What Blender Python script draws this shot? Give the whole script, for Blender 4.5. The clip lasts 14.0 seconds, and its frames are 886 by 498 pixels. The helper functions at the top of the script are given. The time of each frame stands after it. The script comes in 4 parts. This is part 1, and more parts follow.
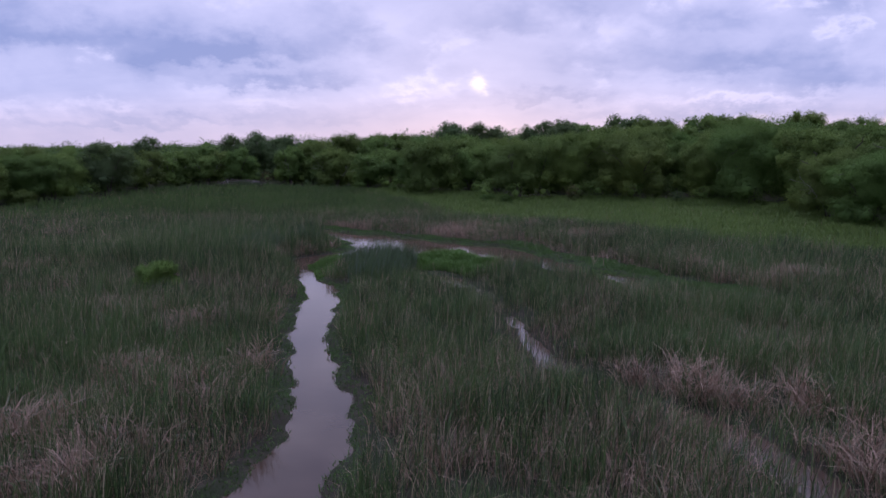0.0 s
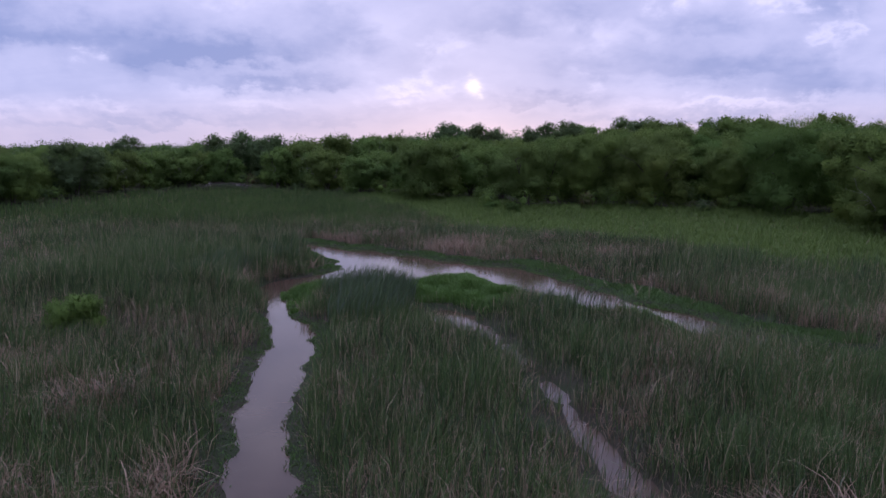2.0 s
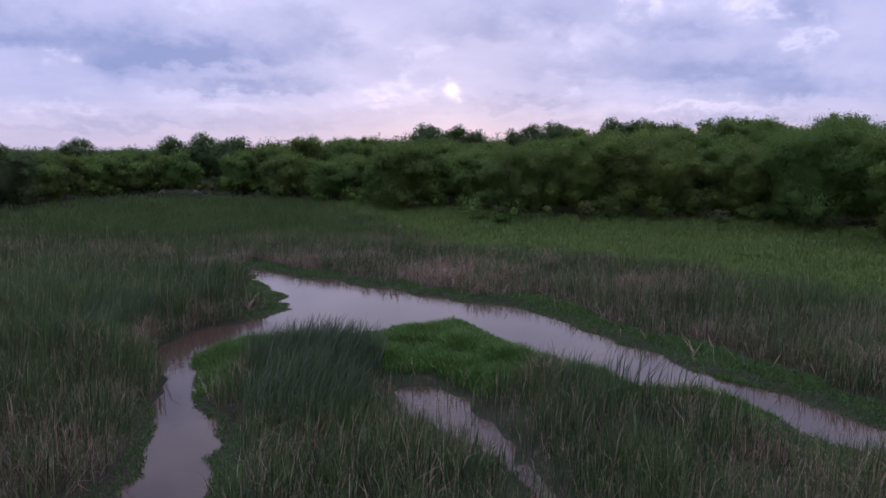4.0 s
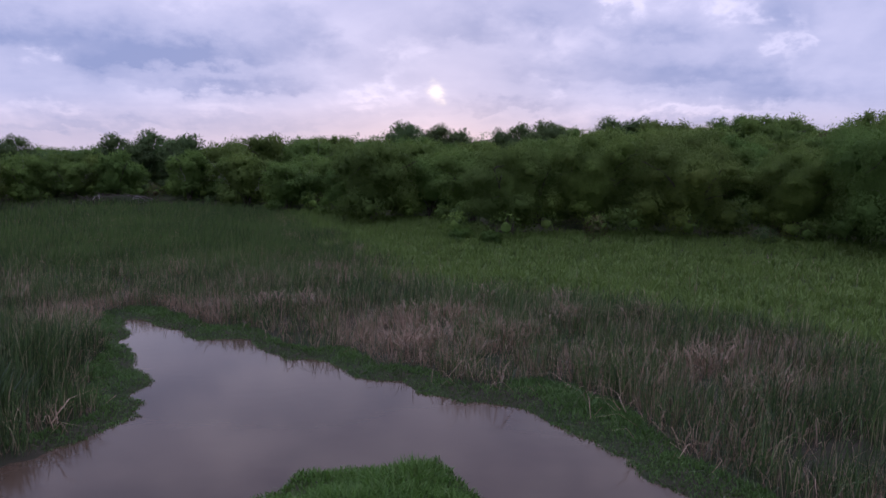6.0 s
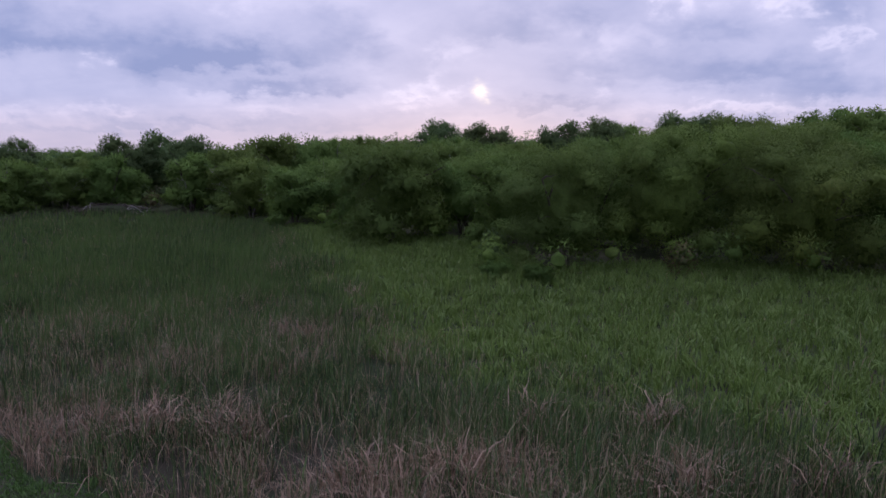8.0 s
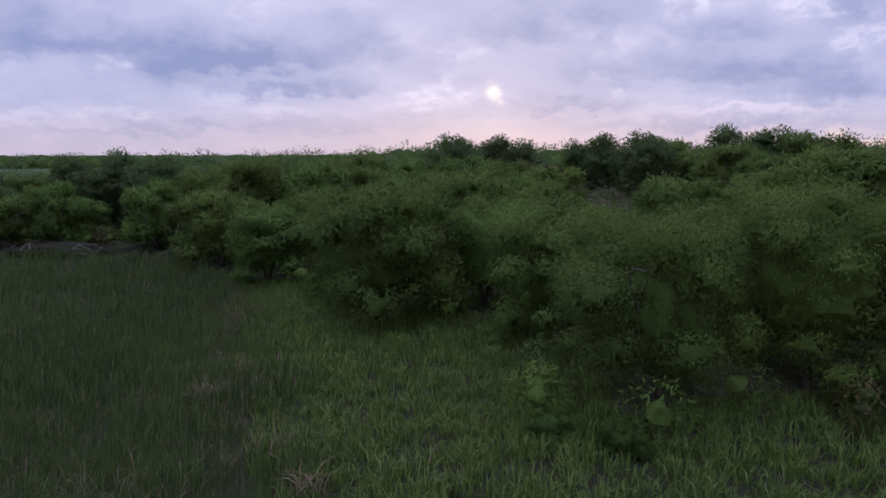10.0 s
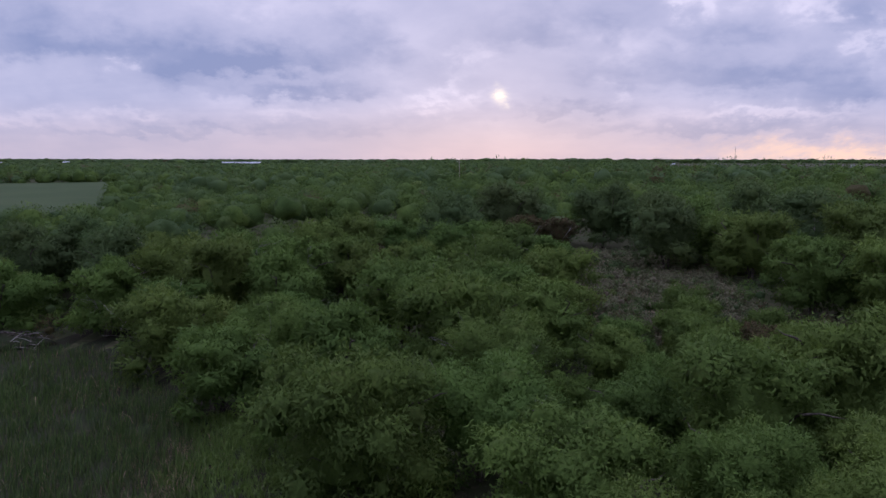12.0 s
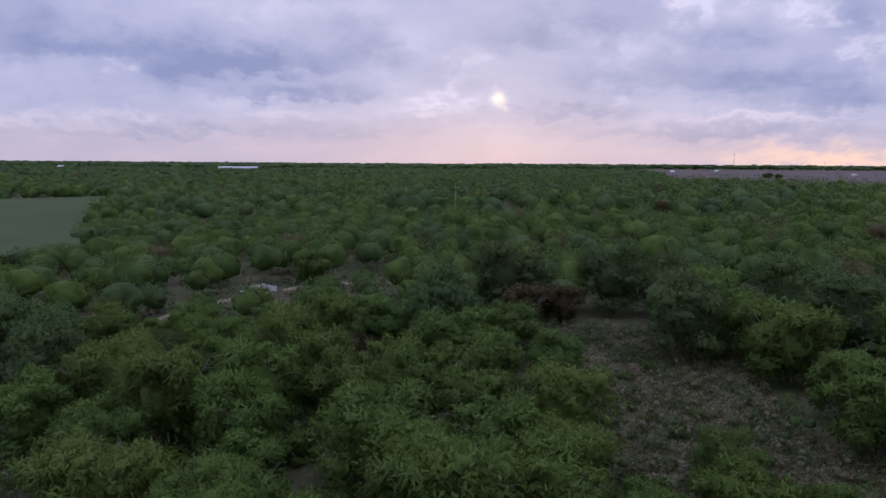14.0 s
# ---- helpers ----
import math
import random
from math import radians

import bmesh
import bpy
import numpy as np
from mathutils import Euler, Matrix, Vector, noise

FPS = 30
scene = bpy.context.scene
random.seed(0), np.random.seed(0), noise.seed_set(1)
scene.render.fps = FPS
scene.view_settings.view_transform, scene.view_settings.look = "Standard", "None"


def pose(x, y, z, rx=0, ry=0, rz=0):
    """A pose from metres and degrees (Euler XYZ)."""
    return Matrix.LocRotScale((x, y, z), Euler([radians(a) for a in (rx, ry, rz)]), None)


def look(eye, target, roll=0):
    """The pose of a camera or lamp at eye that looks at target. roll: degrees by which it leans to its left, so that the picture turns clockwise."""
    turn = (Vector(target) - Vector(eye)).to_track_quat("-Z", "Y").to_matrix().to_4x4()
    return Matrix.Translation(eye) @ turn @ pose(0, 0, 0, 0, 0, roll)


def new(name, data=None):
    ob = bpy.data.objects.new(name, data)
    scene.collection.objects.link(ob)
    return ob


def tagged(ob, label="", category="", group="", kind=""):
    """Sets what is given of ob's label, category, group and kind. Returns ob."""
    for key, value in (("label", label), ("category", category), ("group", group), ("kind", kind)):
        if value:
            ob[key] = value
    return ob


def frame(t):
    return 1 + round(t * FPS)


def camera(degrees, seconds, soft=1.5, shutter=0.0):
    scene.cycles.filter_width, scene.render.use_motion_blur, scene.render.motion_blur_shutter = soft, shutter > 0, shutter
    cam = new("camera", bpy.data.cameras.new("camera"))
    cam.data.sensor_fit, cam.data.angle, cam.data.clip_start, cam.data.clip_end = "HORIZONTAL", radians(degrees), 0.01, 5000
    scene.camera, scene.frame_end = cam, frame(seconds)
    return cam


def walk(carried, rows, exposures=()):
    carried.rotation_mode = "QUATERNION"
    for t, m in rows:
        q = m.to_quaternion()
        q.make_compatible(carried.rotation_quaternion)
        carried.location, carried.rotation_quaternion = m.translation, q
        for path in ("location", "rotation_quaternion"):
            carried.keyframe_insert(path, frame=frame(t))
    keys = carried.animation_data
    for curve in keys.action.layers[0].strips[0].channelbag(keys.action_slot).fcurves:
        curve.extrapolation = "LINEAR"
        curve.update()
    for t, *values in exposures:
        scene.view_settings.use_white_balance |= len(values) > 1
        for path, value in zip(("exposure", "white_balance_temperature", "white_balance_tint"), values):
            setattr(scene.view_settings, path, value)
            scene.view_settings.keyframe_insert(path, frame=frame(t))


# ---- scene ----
cam = camera(63.6, 14.0, soft=1.5)
PATH = [
    (0, (2.104, 1.593, 7.704), (2.028, 3.572, 7.424), -0.5),
    (0.5, (1.978, 3.532, 7.64), (1.905, 5.511, 7.363), -0.3),
    (1, (1.749, 5.746, 7.616), (1.681, 7.726, 7.341), -0.2),
    (1.5, (1.495, 8.121, 7.61), (1.43, 10.101, 7.337), -0.2),
    (2, (1.188, 10.668, 7.638), (1.128, 12.648, 7.365), -0.1),
    (2.5, (0.991, 13.223, 7.593), (0.933, 15.204, 7.324), -0.1),
    (2.7, (0.933, 14.324, 7.599), (0.875, 16.305, 7.33), -0.0),
    (4.8, (0.89, 26.869, 7.691), (0.94, 28.851, 7.43), 0.0),
    (5, (0.981, 28.4, 7.711), (1.042, 30.382, 7.447), 0.1),
    (5.5, (1.341, 32.411, 7.619), (1.415, 34.393, 7.357), 0.0),
    (6, (1.686, 36.146, 7.58), (1.73, 38.129, 7.321), 0.2),
    (6.5, (2.015, 39.988, 7.673), (2.032, 41.97, 7.413), 0.2),
    (7, (2.347, 43.74, 7.717), (2.338, 45.723, 7.459), 0.1),
    (7.5, (2.61, 47.314, 7.851), (2.566, 49.297, 7.593), 0.1),
    (8, (2.831, 50.88, 7.954), (2.753, 52.861, 7.694), -0.1),
    (8.2, (2.864, 52.362, 7.956), (2.779, 54.343, 7.694), -0.1),
    (10.3, (1.881, 69.86, 11.36), (1.759, 71.84, 11.107), 0.0),
    (10.5, (1.987, 70.955, 11.903), (1.861, 72.935, 11.655), 0.1),
    (11, (2.148, 73.28, 13.649), (2.021, 75.26, 13.403), 0.1),
    (11.5, (2.292, 75.657, 15.486), (2.166, 77.638, 15.24), 0.1),
    (12, (2.551, 78.257, 17.444), (2.421, 80.238, 17.196), 0.1),
    (12.5, (2.617, 81.107, 19.302), (2.491, 83.088, 19.056), 0.2),
    (13, (2.698, 84.092, 21.2), (2.573, 86.073, 20.954), 0.3),
    (13.5, (2.624, 87.086, 23.008), (2.499, 89.067, 22.763), 0.3),
    (14, (2.608, 90.138, 24.697), (2.484, 92.12, 24.456), 0.4),
]
walk(cam, [(t, look(eye, target, roll)) for t, eye, target, roll in PATH],
     exposures=[(0, 0.15, 6050, 16), (5, 0.11, 6280, 13), (8, 0.09, 6420, 11), (10.5, 0.02, 6450, 10), (14, -0.07, 6450, 10)])

# ---- light: an overcast evening sky, its glow ahead and to the right ----
SUN_TURN = 1.0      # degrees right of straight ahead
SUN_RISE = 6.0      # degrees over the horizon


def node(tree, kind, **values):
    made = tree.nodes.new(kind)
    for key, value in values.items():
        setattr(made, key, value)
    return made


def sums(tree, op, a, b=None, clamp=False):
    """A math node; a and b are numbers or sockets."""
    made = tree.nodes.new("ShaderNodeMath")
    made.operation, made.use_clamp = op, clamp
    for slot, value in zip(made.inputs, (a, b)):
        if value is None:
            continue
        if isinstance(value, (int, float)):
            slot.default_value = value
        else:
            tree.links.new(value, slot)
    return made.outputs[0]


def blend(tree, share, a, b, way="MIX"):
    """Two colours mixed; each is a tuple or a socket."""
    made = tree.nodes.new("ShaderNodeMix")
    made.data_type, made.blend_type = "RGBA", way
    for slot, value in ((made.inputs[0], share), (made.inputs[6], a), (made.inputs[7], b)):
        if isinstance(value, (int, float)):
            slot.default_value = value
        elif isinstance(value, tuple):
            slot.default_value = (*value, 1)
        else:
            tree.links.new(value, slot)
    return made.outputs[2]


def grain(tree, coords, scale, detail=4.0, rough=0.55, warp=0.0):
    made = node(tree, "ShaderNodeTexNoise")
    made.inputs["Scale"].default_value = scale
    made.inputs["Detail"].default_value = detail
    made.inputs["Roughness"].default_value = rough
    made.inputs["Distortion"].default_value = warp
    if coords is not None:
        tree.links.new(coords, made.inputs["Vector"])
    return made.outputs["Fac"]


def ramp(tree, value, low, high):
    made = node(tree, "ShaderNodeMapRange", interpolation_type="SMOOTHSTEP")
    made.inputs[1].default_value, made.inputs[2].default_value = low, high
    tree.links.new(value, made.inputs[0])
    return made.outputs[0]


def make_sky():
    world = bpy.data.worlds.new("evening_sky")
    scene.world = world
    world.use_nodes = True
    t = world.node_tree
    t.nodes.clear()
    out = node(t, "ShaderNodeOutputWorld")
    back = node(t, "ShaderNodeBackground")
    t.links.new(back.outputs[0], out.inputs[0])
    clear = node(t, "ShaderNodeTexSky", sky_type="NISHITA", sun_disc=False)
    clear.sun_elevation, clear.sun_rotation = radians(SUN_RISE), radians(SUN_TURN)
    way = node(t, "ShaderNodeTexCoord").outputs["Generated"]
    split = node(t, "ShaderNodeSeparateXYZ")
    t.links.new(way, split.inputs[0])
    x, y, z = split.outputs
    ahead = sums(t, "MAXIMUM", sums(t, "ABSOLUTE", y), 0.2)
    u, v = sums(t, "DIVIDE", x, ahead), sums(t, "MAXIMUM", sums(t, "DIVIDE", z, ahead), 0.0)
    # the cloud deck is flat, so it draws together towards the horizon
    far = sums(t, "DIVIDE", 1.0, sums(t, "ADD", v, 0.11))
    deck = node(t, "ShaderNodeCombineXYZ")
    t.links.new(sums(t, "MULTIPLY", u, sums(t, "ADD", sums(t, "MULTIPLY", far, 0.03), 0.9)), deck.inputs[0])
    t.links.new(sums(t, "ADD", sums(t, "MULTIPLY", v, 1.5), sums(t, "MULTIPLY", far, -0.016)), deck.inputs[1])
    big = grain(t, deck.outputs[0], 6.0, 4.0, 0.5, 0.2)
    small = grain(t, deck.outputs[0], 15.0, 5.0, 0.55, 0.3)
    fine = grain(t, deck.outputs[0], 38.0, 5.0, 0.6, 0.4)
    curl = sums(t, "SUBTRACT", small, 0.5)
    wisp = sums(t, "SUBTRACT", fine, 0.5)
    bu = sums(t, "ADD", u, sums(t, "ADD", sums(t, "MULTIPLY", curl, 0.22), sums(t, "MULTIPLY", wisp, 0.03)))
    rise = sums(t, "SUBTRACT", grain(t, deck.outputs[0], 18.0, 5.0, 0.6), 0.5)
    bv = sums(t, "ADD", v, sums(t, "ADD", sums(t, "MULTIPLY", rise, 0.07), sums(t, "MULTIPLY", wisp, 0.011)))
    shade = sums(t, "ADD", sums(t, "MULTIPLY", big, 0.50), sums(t, "ADD", sums(t, "MULTIPLY", small, 0.17), sums(t, "MULTIPLY", fine, 0.055)))
    shade = sums(t, "ADD", shade, 0.17)

    def puff(at_u, at_v, wide, tall, much, a=None, b=None, base=0.0):
        a = sums(t, "DIVIDE", sums(t, "SUBTRACT", bu if a is None else a, at_u), wide)
        b = sums(t, "DIVIDE", sums(t, "SUBTRACT", bv if b is None else b, at_v), tall)
        if base:
            # the underside of a bank is flat and sharper than its top
            b = sums(t, "MULTIPLY", b, sums(t, "ADD", sums(t, "MULTIPLY", sums(t, "LESS_THAN", b, 0.0), base), 1.0))
        a, b = sums(t, "MULTIPLY", a, a), sums(t, "MULTIPLY", b, b)
        return sums(t, "MULTIPLY", sums(t, "EXPONENT", sums(t, "MULTIPLY", sums(t, "ADD", a, b), -1.0)), much)

    for spot in THICK:
        shade = sums(t, "ADD", shade, puff(*spot, base=1.3))
    for spot in THIN:
        shade = sums(t, "ADD", shade, puff(*spot))
    # long thin streaks of cloud near the horizon
    flat = node(t, "ShaderNodeCombineXYZ")
    t.links.new(u, flat.inputs[0])
    t.links.new(sums(t, "MULTIPLY", v, 8.0), flat.inputs[1])
    streak = sums(t, "SUBTRACT", grain(t, flat.outputs[0], 5.0, 5.0, 0.55, 0.25), 0.5)
    shade = sums(t, "ADD", shade, sums(t, "MULTIPLY", streak, sums(t, "MULTIPLY", ramp(t, v, 0.17, 0.04), 0.36)))
    # broken cloud overhead
    shade = sums(t, "ADD", shade, sums(t, "MULTIPLY", sums(t, "SUBTRACT", big, 0.58), sums(t, "MULTIPLY", ramp(t, v, 0.21, 0.36), 1.7)))
    light = sums(t, "DIVIDE", sums(t, "SUBTRACT", shade, 0.16), 0.76, True)
    colour = blend(t, light, (0.280, 0.335, 0.605), (0.78, 0.75, 1.01))
    low = ramp(t, v, 0.095, 0.012)
    pink = blend(t, light, (0.465, 0.455, 0.64), (0.76, 0.615, 0.73))
    colour = blend(t, sums(t, "MULTIPLY", low, 0.78), colour, pink)
    colour = blend(t, sums(t, "ADD", puff(0.47, 0.008, 0.15, 0.016, 0.95, bu), 0.0, True), colour, (1.12, 0.78, 0.67))
    colour = blend(t, sums(t, "ADD", puff(0.012, 0.087, 0.0075, 0.0075, 1.3, sums(t, "ADD", u, sums(t, "MULTIPLY", curl, 0.06)), sums(t, "SUBTRACT", v, sums(t, "MULTIPLY", curl, 0.05))), 0.0, True), colour, (1.2, 1.08, 1.02))
    # a little of the clear sky shows between the clouds
    thin = blend(t, 1.0, clear.outputs[0], (0.06, 0.06, 0.06), "MULTIPLY")
    colour = blend(t, 0.06, colour, thin)
    t.links.new(colour, back.inputs[0])
    # an overcast sky is brightest overhead
    over = sums(t, "MULTIPLY", ramp(t, z, 0.46, 0.95), 1.35)
    # extra sky light added behind the camera (east) to brighten the sides it sees
    east = sums(t, "MULTIPLY", ramp(t, y, 0.1, -0.7), 0.35)
    t.links.new(sums(t, "ADD", sums(t, "ADD", over, east), 1.0), back.inputs[1])


# thick and thin banks of cloud: right of straight ahead, rise, half width, half height, how much
THICK = (
    (-0.612, 0.157, 0.171, 0.0331, -0.32), (-0.344, 0.129, 0.176, 0.0278, -0.42), (-0.273, 0.092, 0.116, 0.0174, -0.35),
    (-0.425, 0.106, 0.059, 0.0157, -0.16), (0.063, 0.166, 0.079, 0.0348, -0.26), (0.148, 0.114, 0.051, 0.0191, -0.13),
    (0.350, 0.106, 0.177, 0.0296, -0.28), (0.483, 0.080, 0.072, 0.0191, -0.22), (0.303, 0.158, 0.073, 0.0217, -0.19),
    (0.475, 0.190, 0.061, 0.0304, -0.17), (0.111, 0.066, 0.092, 0.0104, -0.21), (-0.453, 0.037, 0.170, 0.0096, -0.21),
    (0.324, 0.040, 0.220, 0.0122, -0.24), (-0.177, 0.148, 0.051, 0.0348, -0.11), (-0.659, 0.200, 0.071, 0.0261, -0.13),
    (-0.177, 0.040, 0.051, 0.0078, -0.11),
)
THIN = (
    (-0.508, 0.129, 0.022, 0.0078, 0.34), (-0.294, 0.210, 0.057, 0.0157, 0.22), (-0.176, 0.210, 0.054, 0.0217, 0.20),
    (-0.095, 0.167, 0.039, 0.0348, 0.11), (-0.030, 0.135, 0.026, 0.0157, 0.22), (-0.058, 0.098, 0.017, 0.0191, 0.18),
    (-0.059, 0.082, 0.039, 0.0078, 0.31), (-0.087, 0.063, 0.028, 0.0078, 0.27), (0.007, 0.083, 0.035, 0.0217, 0.11),
    (0.279, 0.208, 0.023, 0.0226, 0.43), (0.395, 0.205, 0.045, 0.0122, 0.40), (0.422, 0.189, 0.016, 0.0104, 0.25),
    (0.501, 0.157, 0.013, 0.0296, 0.24), (0.199, 0.158, 0.041, 0.0174, 0.20), (-0.677, 0.057, 0.089, 0.0087, 0.22),
    (-0.505, 0.064, 0.055, 0.0061, 0.22), (-0.289, 0.063, 0.066, 0.0087, 0.22), (0.363, 0.064, 0.108, 0.0070, 0.34),
    (0.179, 0.090, 0.013, 0.0087, 0.20),
)
make_sky()
sun = new("sun", bpy.data.lights.new("sun", "SUN"))
sun.data.energy, sun.data.angle, sun.data.color = 0.42, radians(170), (1.0, 0.86, 0.80)
sun.matrix_world = look((0, 0, 50), (-50 * math.sin(radians(SUN_TURN)), -50, 50 - 50 * math.tan(radians(SUN_RISE + 30))))
scene.view_settings.exposure = 0.0

# ---- materials ----


def surface(name, rough=0.8, shine=0.3):
    """A new material: its node tree, its shader and the coordinates of the object."""
    m = bpy.data.materials.new(name)
    m.use_nodes = True
    t = m.node_tree
    shader = t.nodes["Principled BSDF"]
    shader.inputs["Roughness"].default_value = rough
    shader.inputs["Specular IOR Level"].default_value = shine
    return m, t, shader, node(t, "ShaderNodeTexCoord").outputs["Object"]


def relief(t, shader, value, depth, strength=0.6):
    made = node(t, "ShaderNodeBump")
    made.inputs["Distance"].default_value, made.inputs["Strength"].default_value = depth, strength
    t.links.new(value, made.inputs["Height"])
    t.links.new(made.outputs[0], shader.inputs["Normal"])


def blade_material(name, low, high, odd, odd_share=0.12, patch=0.12, through_light=0.25, rough=0.6, per_thing=0.0, fine=0.0, shine=0.4, stand=0.0):
    """Leaves and blades: each island has a shade of its own, and patches differ."""
    m, t, shader, coords = surface(name, rough, shine)
    one = node(t, "ShaderNodeNewGeometry").outputs["Random Per Island"]
    colour = blend(t, one, low, high)
    spots = ramp(t, grain(t, coords, patch, 3.0), 0.42, 0.62)
    colour = blend(t, sums(t, "MULTIPLY", spots, 0.45), colour, high)
    colour = blend(t, sums(t, "LESS_THAN", sums(t, "FRACT", sums(t, "MULTIPLY", one, 37.0)), odd_share), colour, odd)
    if fine:
        # twigs, and the shade in gaps between a spray's leaves, coloured in as grain
        speck = grain(t, coords, fine, 3.0, 0.6)
        colour = blend(t, ramp(t, speck, 0.40, 0.60), blend(t, 1.0, colour, (0.90, 0.90, 0.91), "MULTIPLY"), blend(t, 1.0, colour, (1.07, 1.07, 1.04), "MULTIPLY"))
        relief(t, shader, sums(t, "ADD", speck, grain(t, coords, fine * 2.7, 2.0, 0.6)), 0.08, 0.35)
    if per_thing:
        thing = node(t, "ShaderNodeObjectInfo").outputs["Random"]
        tone = node(t, "ShaderNodeHueSaturation")
        t.links.new(sums(t, "ADD", sums(t, "MULTIPLY", thing, 0.030), 0.472), tone.inputs["Hue"])
        t.links.new(sums(t, "ADD", sums(t, "MULTIPLY", sums(t, "FRACT", sums(t, "MULTIPLY", thing, 7.3)), per_thing), 1 - per_thing / 2), tone.inputs["Value"])
        t.links.new(colour, tone.inputs["Color"])
        colour = tone.outputs[0]
    if stand:
        # one crown is lighter than the next
        sort = ramp(t, grain(t, coords, stand, 2.0), 0.34, 0.66)
        colour = blend(t, sort, blend(t, 1.0, colour, (0.80, 0.83, 0.88), "MULTIPLY"), blend(t, 1.0, colour, (1.18, 1.12, 0.95), "MULTIPLY"))
    t.links.new(colour, shader.inputs["Base Color"])
    if through_light:
        thin = node(t, "ShaderNodeBsdfTranslucent")
        t.links.new(colour, thin.inputs[0])
        mix = node(t, "ShaderNodeMixShader")
        mix.inputs[0].default_value = through_light
        t.links.new(shader.outputs[0], mix.inputs[1])
        t.links.new(thin.outputs[0], mix.inputs[2])
        t.links.new(mix.outputs[0], t.nodes["Material Output"].inputs[0])
    return m


def ground_material(name, first, second, third, scale=0.35, depth=0.08):
    m, t, shader, coords = surface(name, 0.95, 0.1)
    a, b = grain(t, coords, scale, 5.0), grain(t, coords, scale * 9, 6.0, 0.65)
    colour = blend(t, ramp(t, a, 0.38, 0.62), first, second)
    colour = blend(t, ramp(t, b, 0.5, 0.72), colour, third)
    t.links.new(colour, shader.inputs["Base Color"])
    relief(t, shader, b, depth)
    return m


REED = blade_material("cattail_blade", (0.013, 0.028, 0.009), (0.098, 0.152, 0.047), (0.30, 0.245, 0.145), 0.10, 0.12, 0.22, 0.5, shine=0.25)
REED_TALL = blade_material("tall_reed_blade", (0.040, 0.068, 0.026), (0.090, 0.132, 0.056), (0.11, 0.14, 0.10), 0.10)
STRAW = blade_material("dead_reed_blade", (0.090, 0.056, 0.033), (0.36, 0.245, 0.160), (0.08, 0.095, 0.045), 0.15, 0.12, 0.2, 0.5)
REED_DEEP = blade_material("deep_green_reed_blade", (0.030, 0.056, 0.016), (0.098, 0.152, 0.041), (0.13, 0.14, 0.06), 0.08, 0.12, 0.22, 0.6, shine=0.15)
MAT = blade_material("marsh_grass_blade", (0.050, 0.112, 0.015), (0.092, 0.180, 0.027), (0.11, 0.17, 0.04), 0.12, 0.5)
WEED = blade_material("shore_weed_leaf", (0.044, 0.092, 0.018), (0.084, 0.158, 0.031), (0.085, 0.12, 0.04), 0.12, 0.5)
HERB = blade_material("meadow_herb_leaf", (0.084, 0.138, 0.024), (0.138, 0.208, 0.039), (0.14, 0.18, 0.045), 0.1, 0.2)
DRY = blade_material("dry_grass_blade", (0.135, 0.115, 0.066), (0.27, 0.215, 0.125), (0.082, 0.112, 0.046), 0.40)
SCRUB = blade_material("grey_scrub_leaf", (0.104, 0.112, 0.052), (0.190, 0.180, 0.095), (0.16, 0.125, 0.085), 0.2, 0.3, 0.25, 0.8)
LEAF = blade_material("tree_leaf", (0.098, 0.170, 0.038), (0.120, 0.203, 0.046), (0.135, 0.205, 0.052), 0.05, 0.25, 0.42, 0.8, 0.32, 5.5, 0.2, 0.055)
LEAF_DARK = blade_material("dark_tree_leaf", (0.076, 0.124, 0.044), (0.090, 0.146, 0.052), (0.098, 0.148, 0.05), 0.06, 0.25, 0.40, 0.8, 0.3, 5.5, 0.2, 0.055)
LEAF_RUST = blade_material("brownish_tree_leaf", (0.060, 0.055, 0.022), (0.115, 0.095, 0.040), (0.07, 0.09, 0.03), 0.2, 0.25, 0.35, 0.8, 0.3, 5.5, 0.2)
WOODS = blade_material("woodland_leaf", (0.076, 0.126, 0.031), (0.099, 0.158, 0.039), (0.11, 0.16, 0.047), 0.05, 0.25, 0.3, 0.85, 0.0, 3.0, 0.15, 0.13)
MUD = ground_material("wet_mud", (0.034, 0.030, 0.020), (0.028, 0.036, 0.017), (0.060, 0.048, 0.034))
SOIL = ground_material("upland_soil", (0.068, 0.066, 0.035), (0.050, 0.062, 0.027), (0.13, 0.108, 0.072), 0.12)
PASTURE = ground_material("pasture_grass", (0.049, 0.075, 0.029), (0.060, 0.086, 0.035), (0.067, 0.083, 0.040), 0.03)
PLOUGH = ground_material("ploughed_earth", (0.105, 0.082, 0.076), (0.125, 0.098, 0.088), (0.09, 0.072, 0.066), 0.012)
CALICHE = ground_material("pale_caliche", (0.27, 0.205, 0.155), (0.18, 0.145, 0.105), (0.34, 0.28, 0.22), 0.8)


def bark_material(name, dark, light):
    m, t, shader, coords = surface(name, 0.9, 0.2)
    lines = node(t, "ShaderNodeMapping")
    lines.inputs["Scale"].default_value = (9, 9, 1.5)
    t.links.new(coords, lines.inputs[0])
    a = grain(t, lines.outputs[0], 2.0, 5.0, 0.65)
    t.links.new(blend(t, ramp(t, a, 0.35, 0.65), dark, light), shader.inputs["Base Color"])
    relief(t, shader, a, 0.02)
    return m


BARK = bark_material("tree_bark", (0.045, 0.036, 0.028), (0.12, 0.10, 0.08))
DEADWOOD = bark_material("bleached_dead_wood", (0.15, 0.13, 0.115), (0.34, 0.31, 0.28))
POST = bark_material("weathered_post_wood", (0.20, 0.17, 0.14), (0.38, 0.34, 0.29))


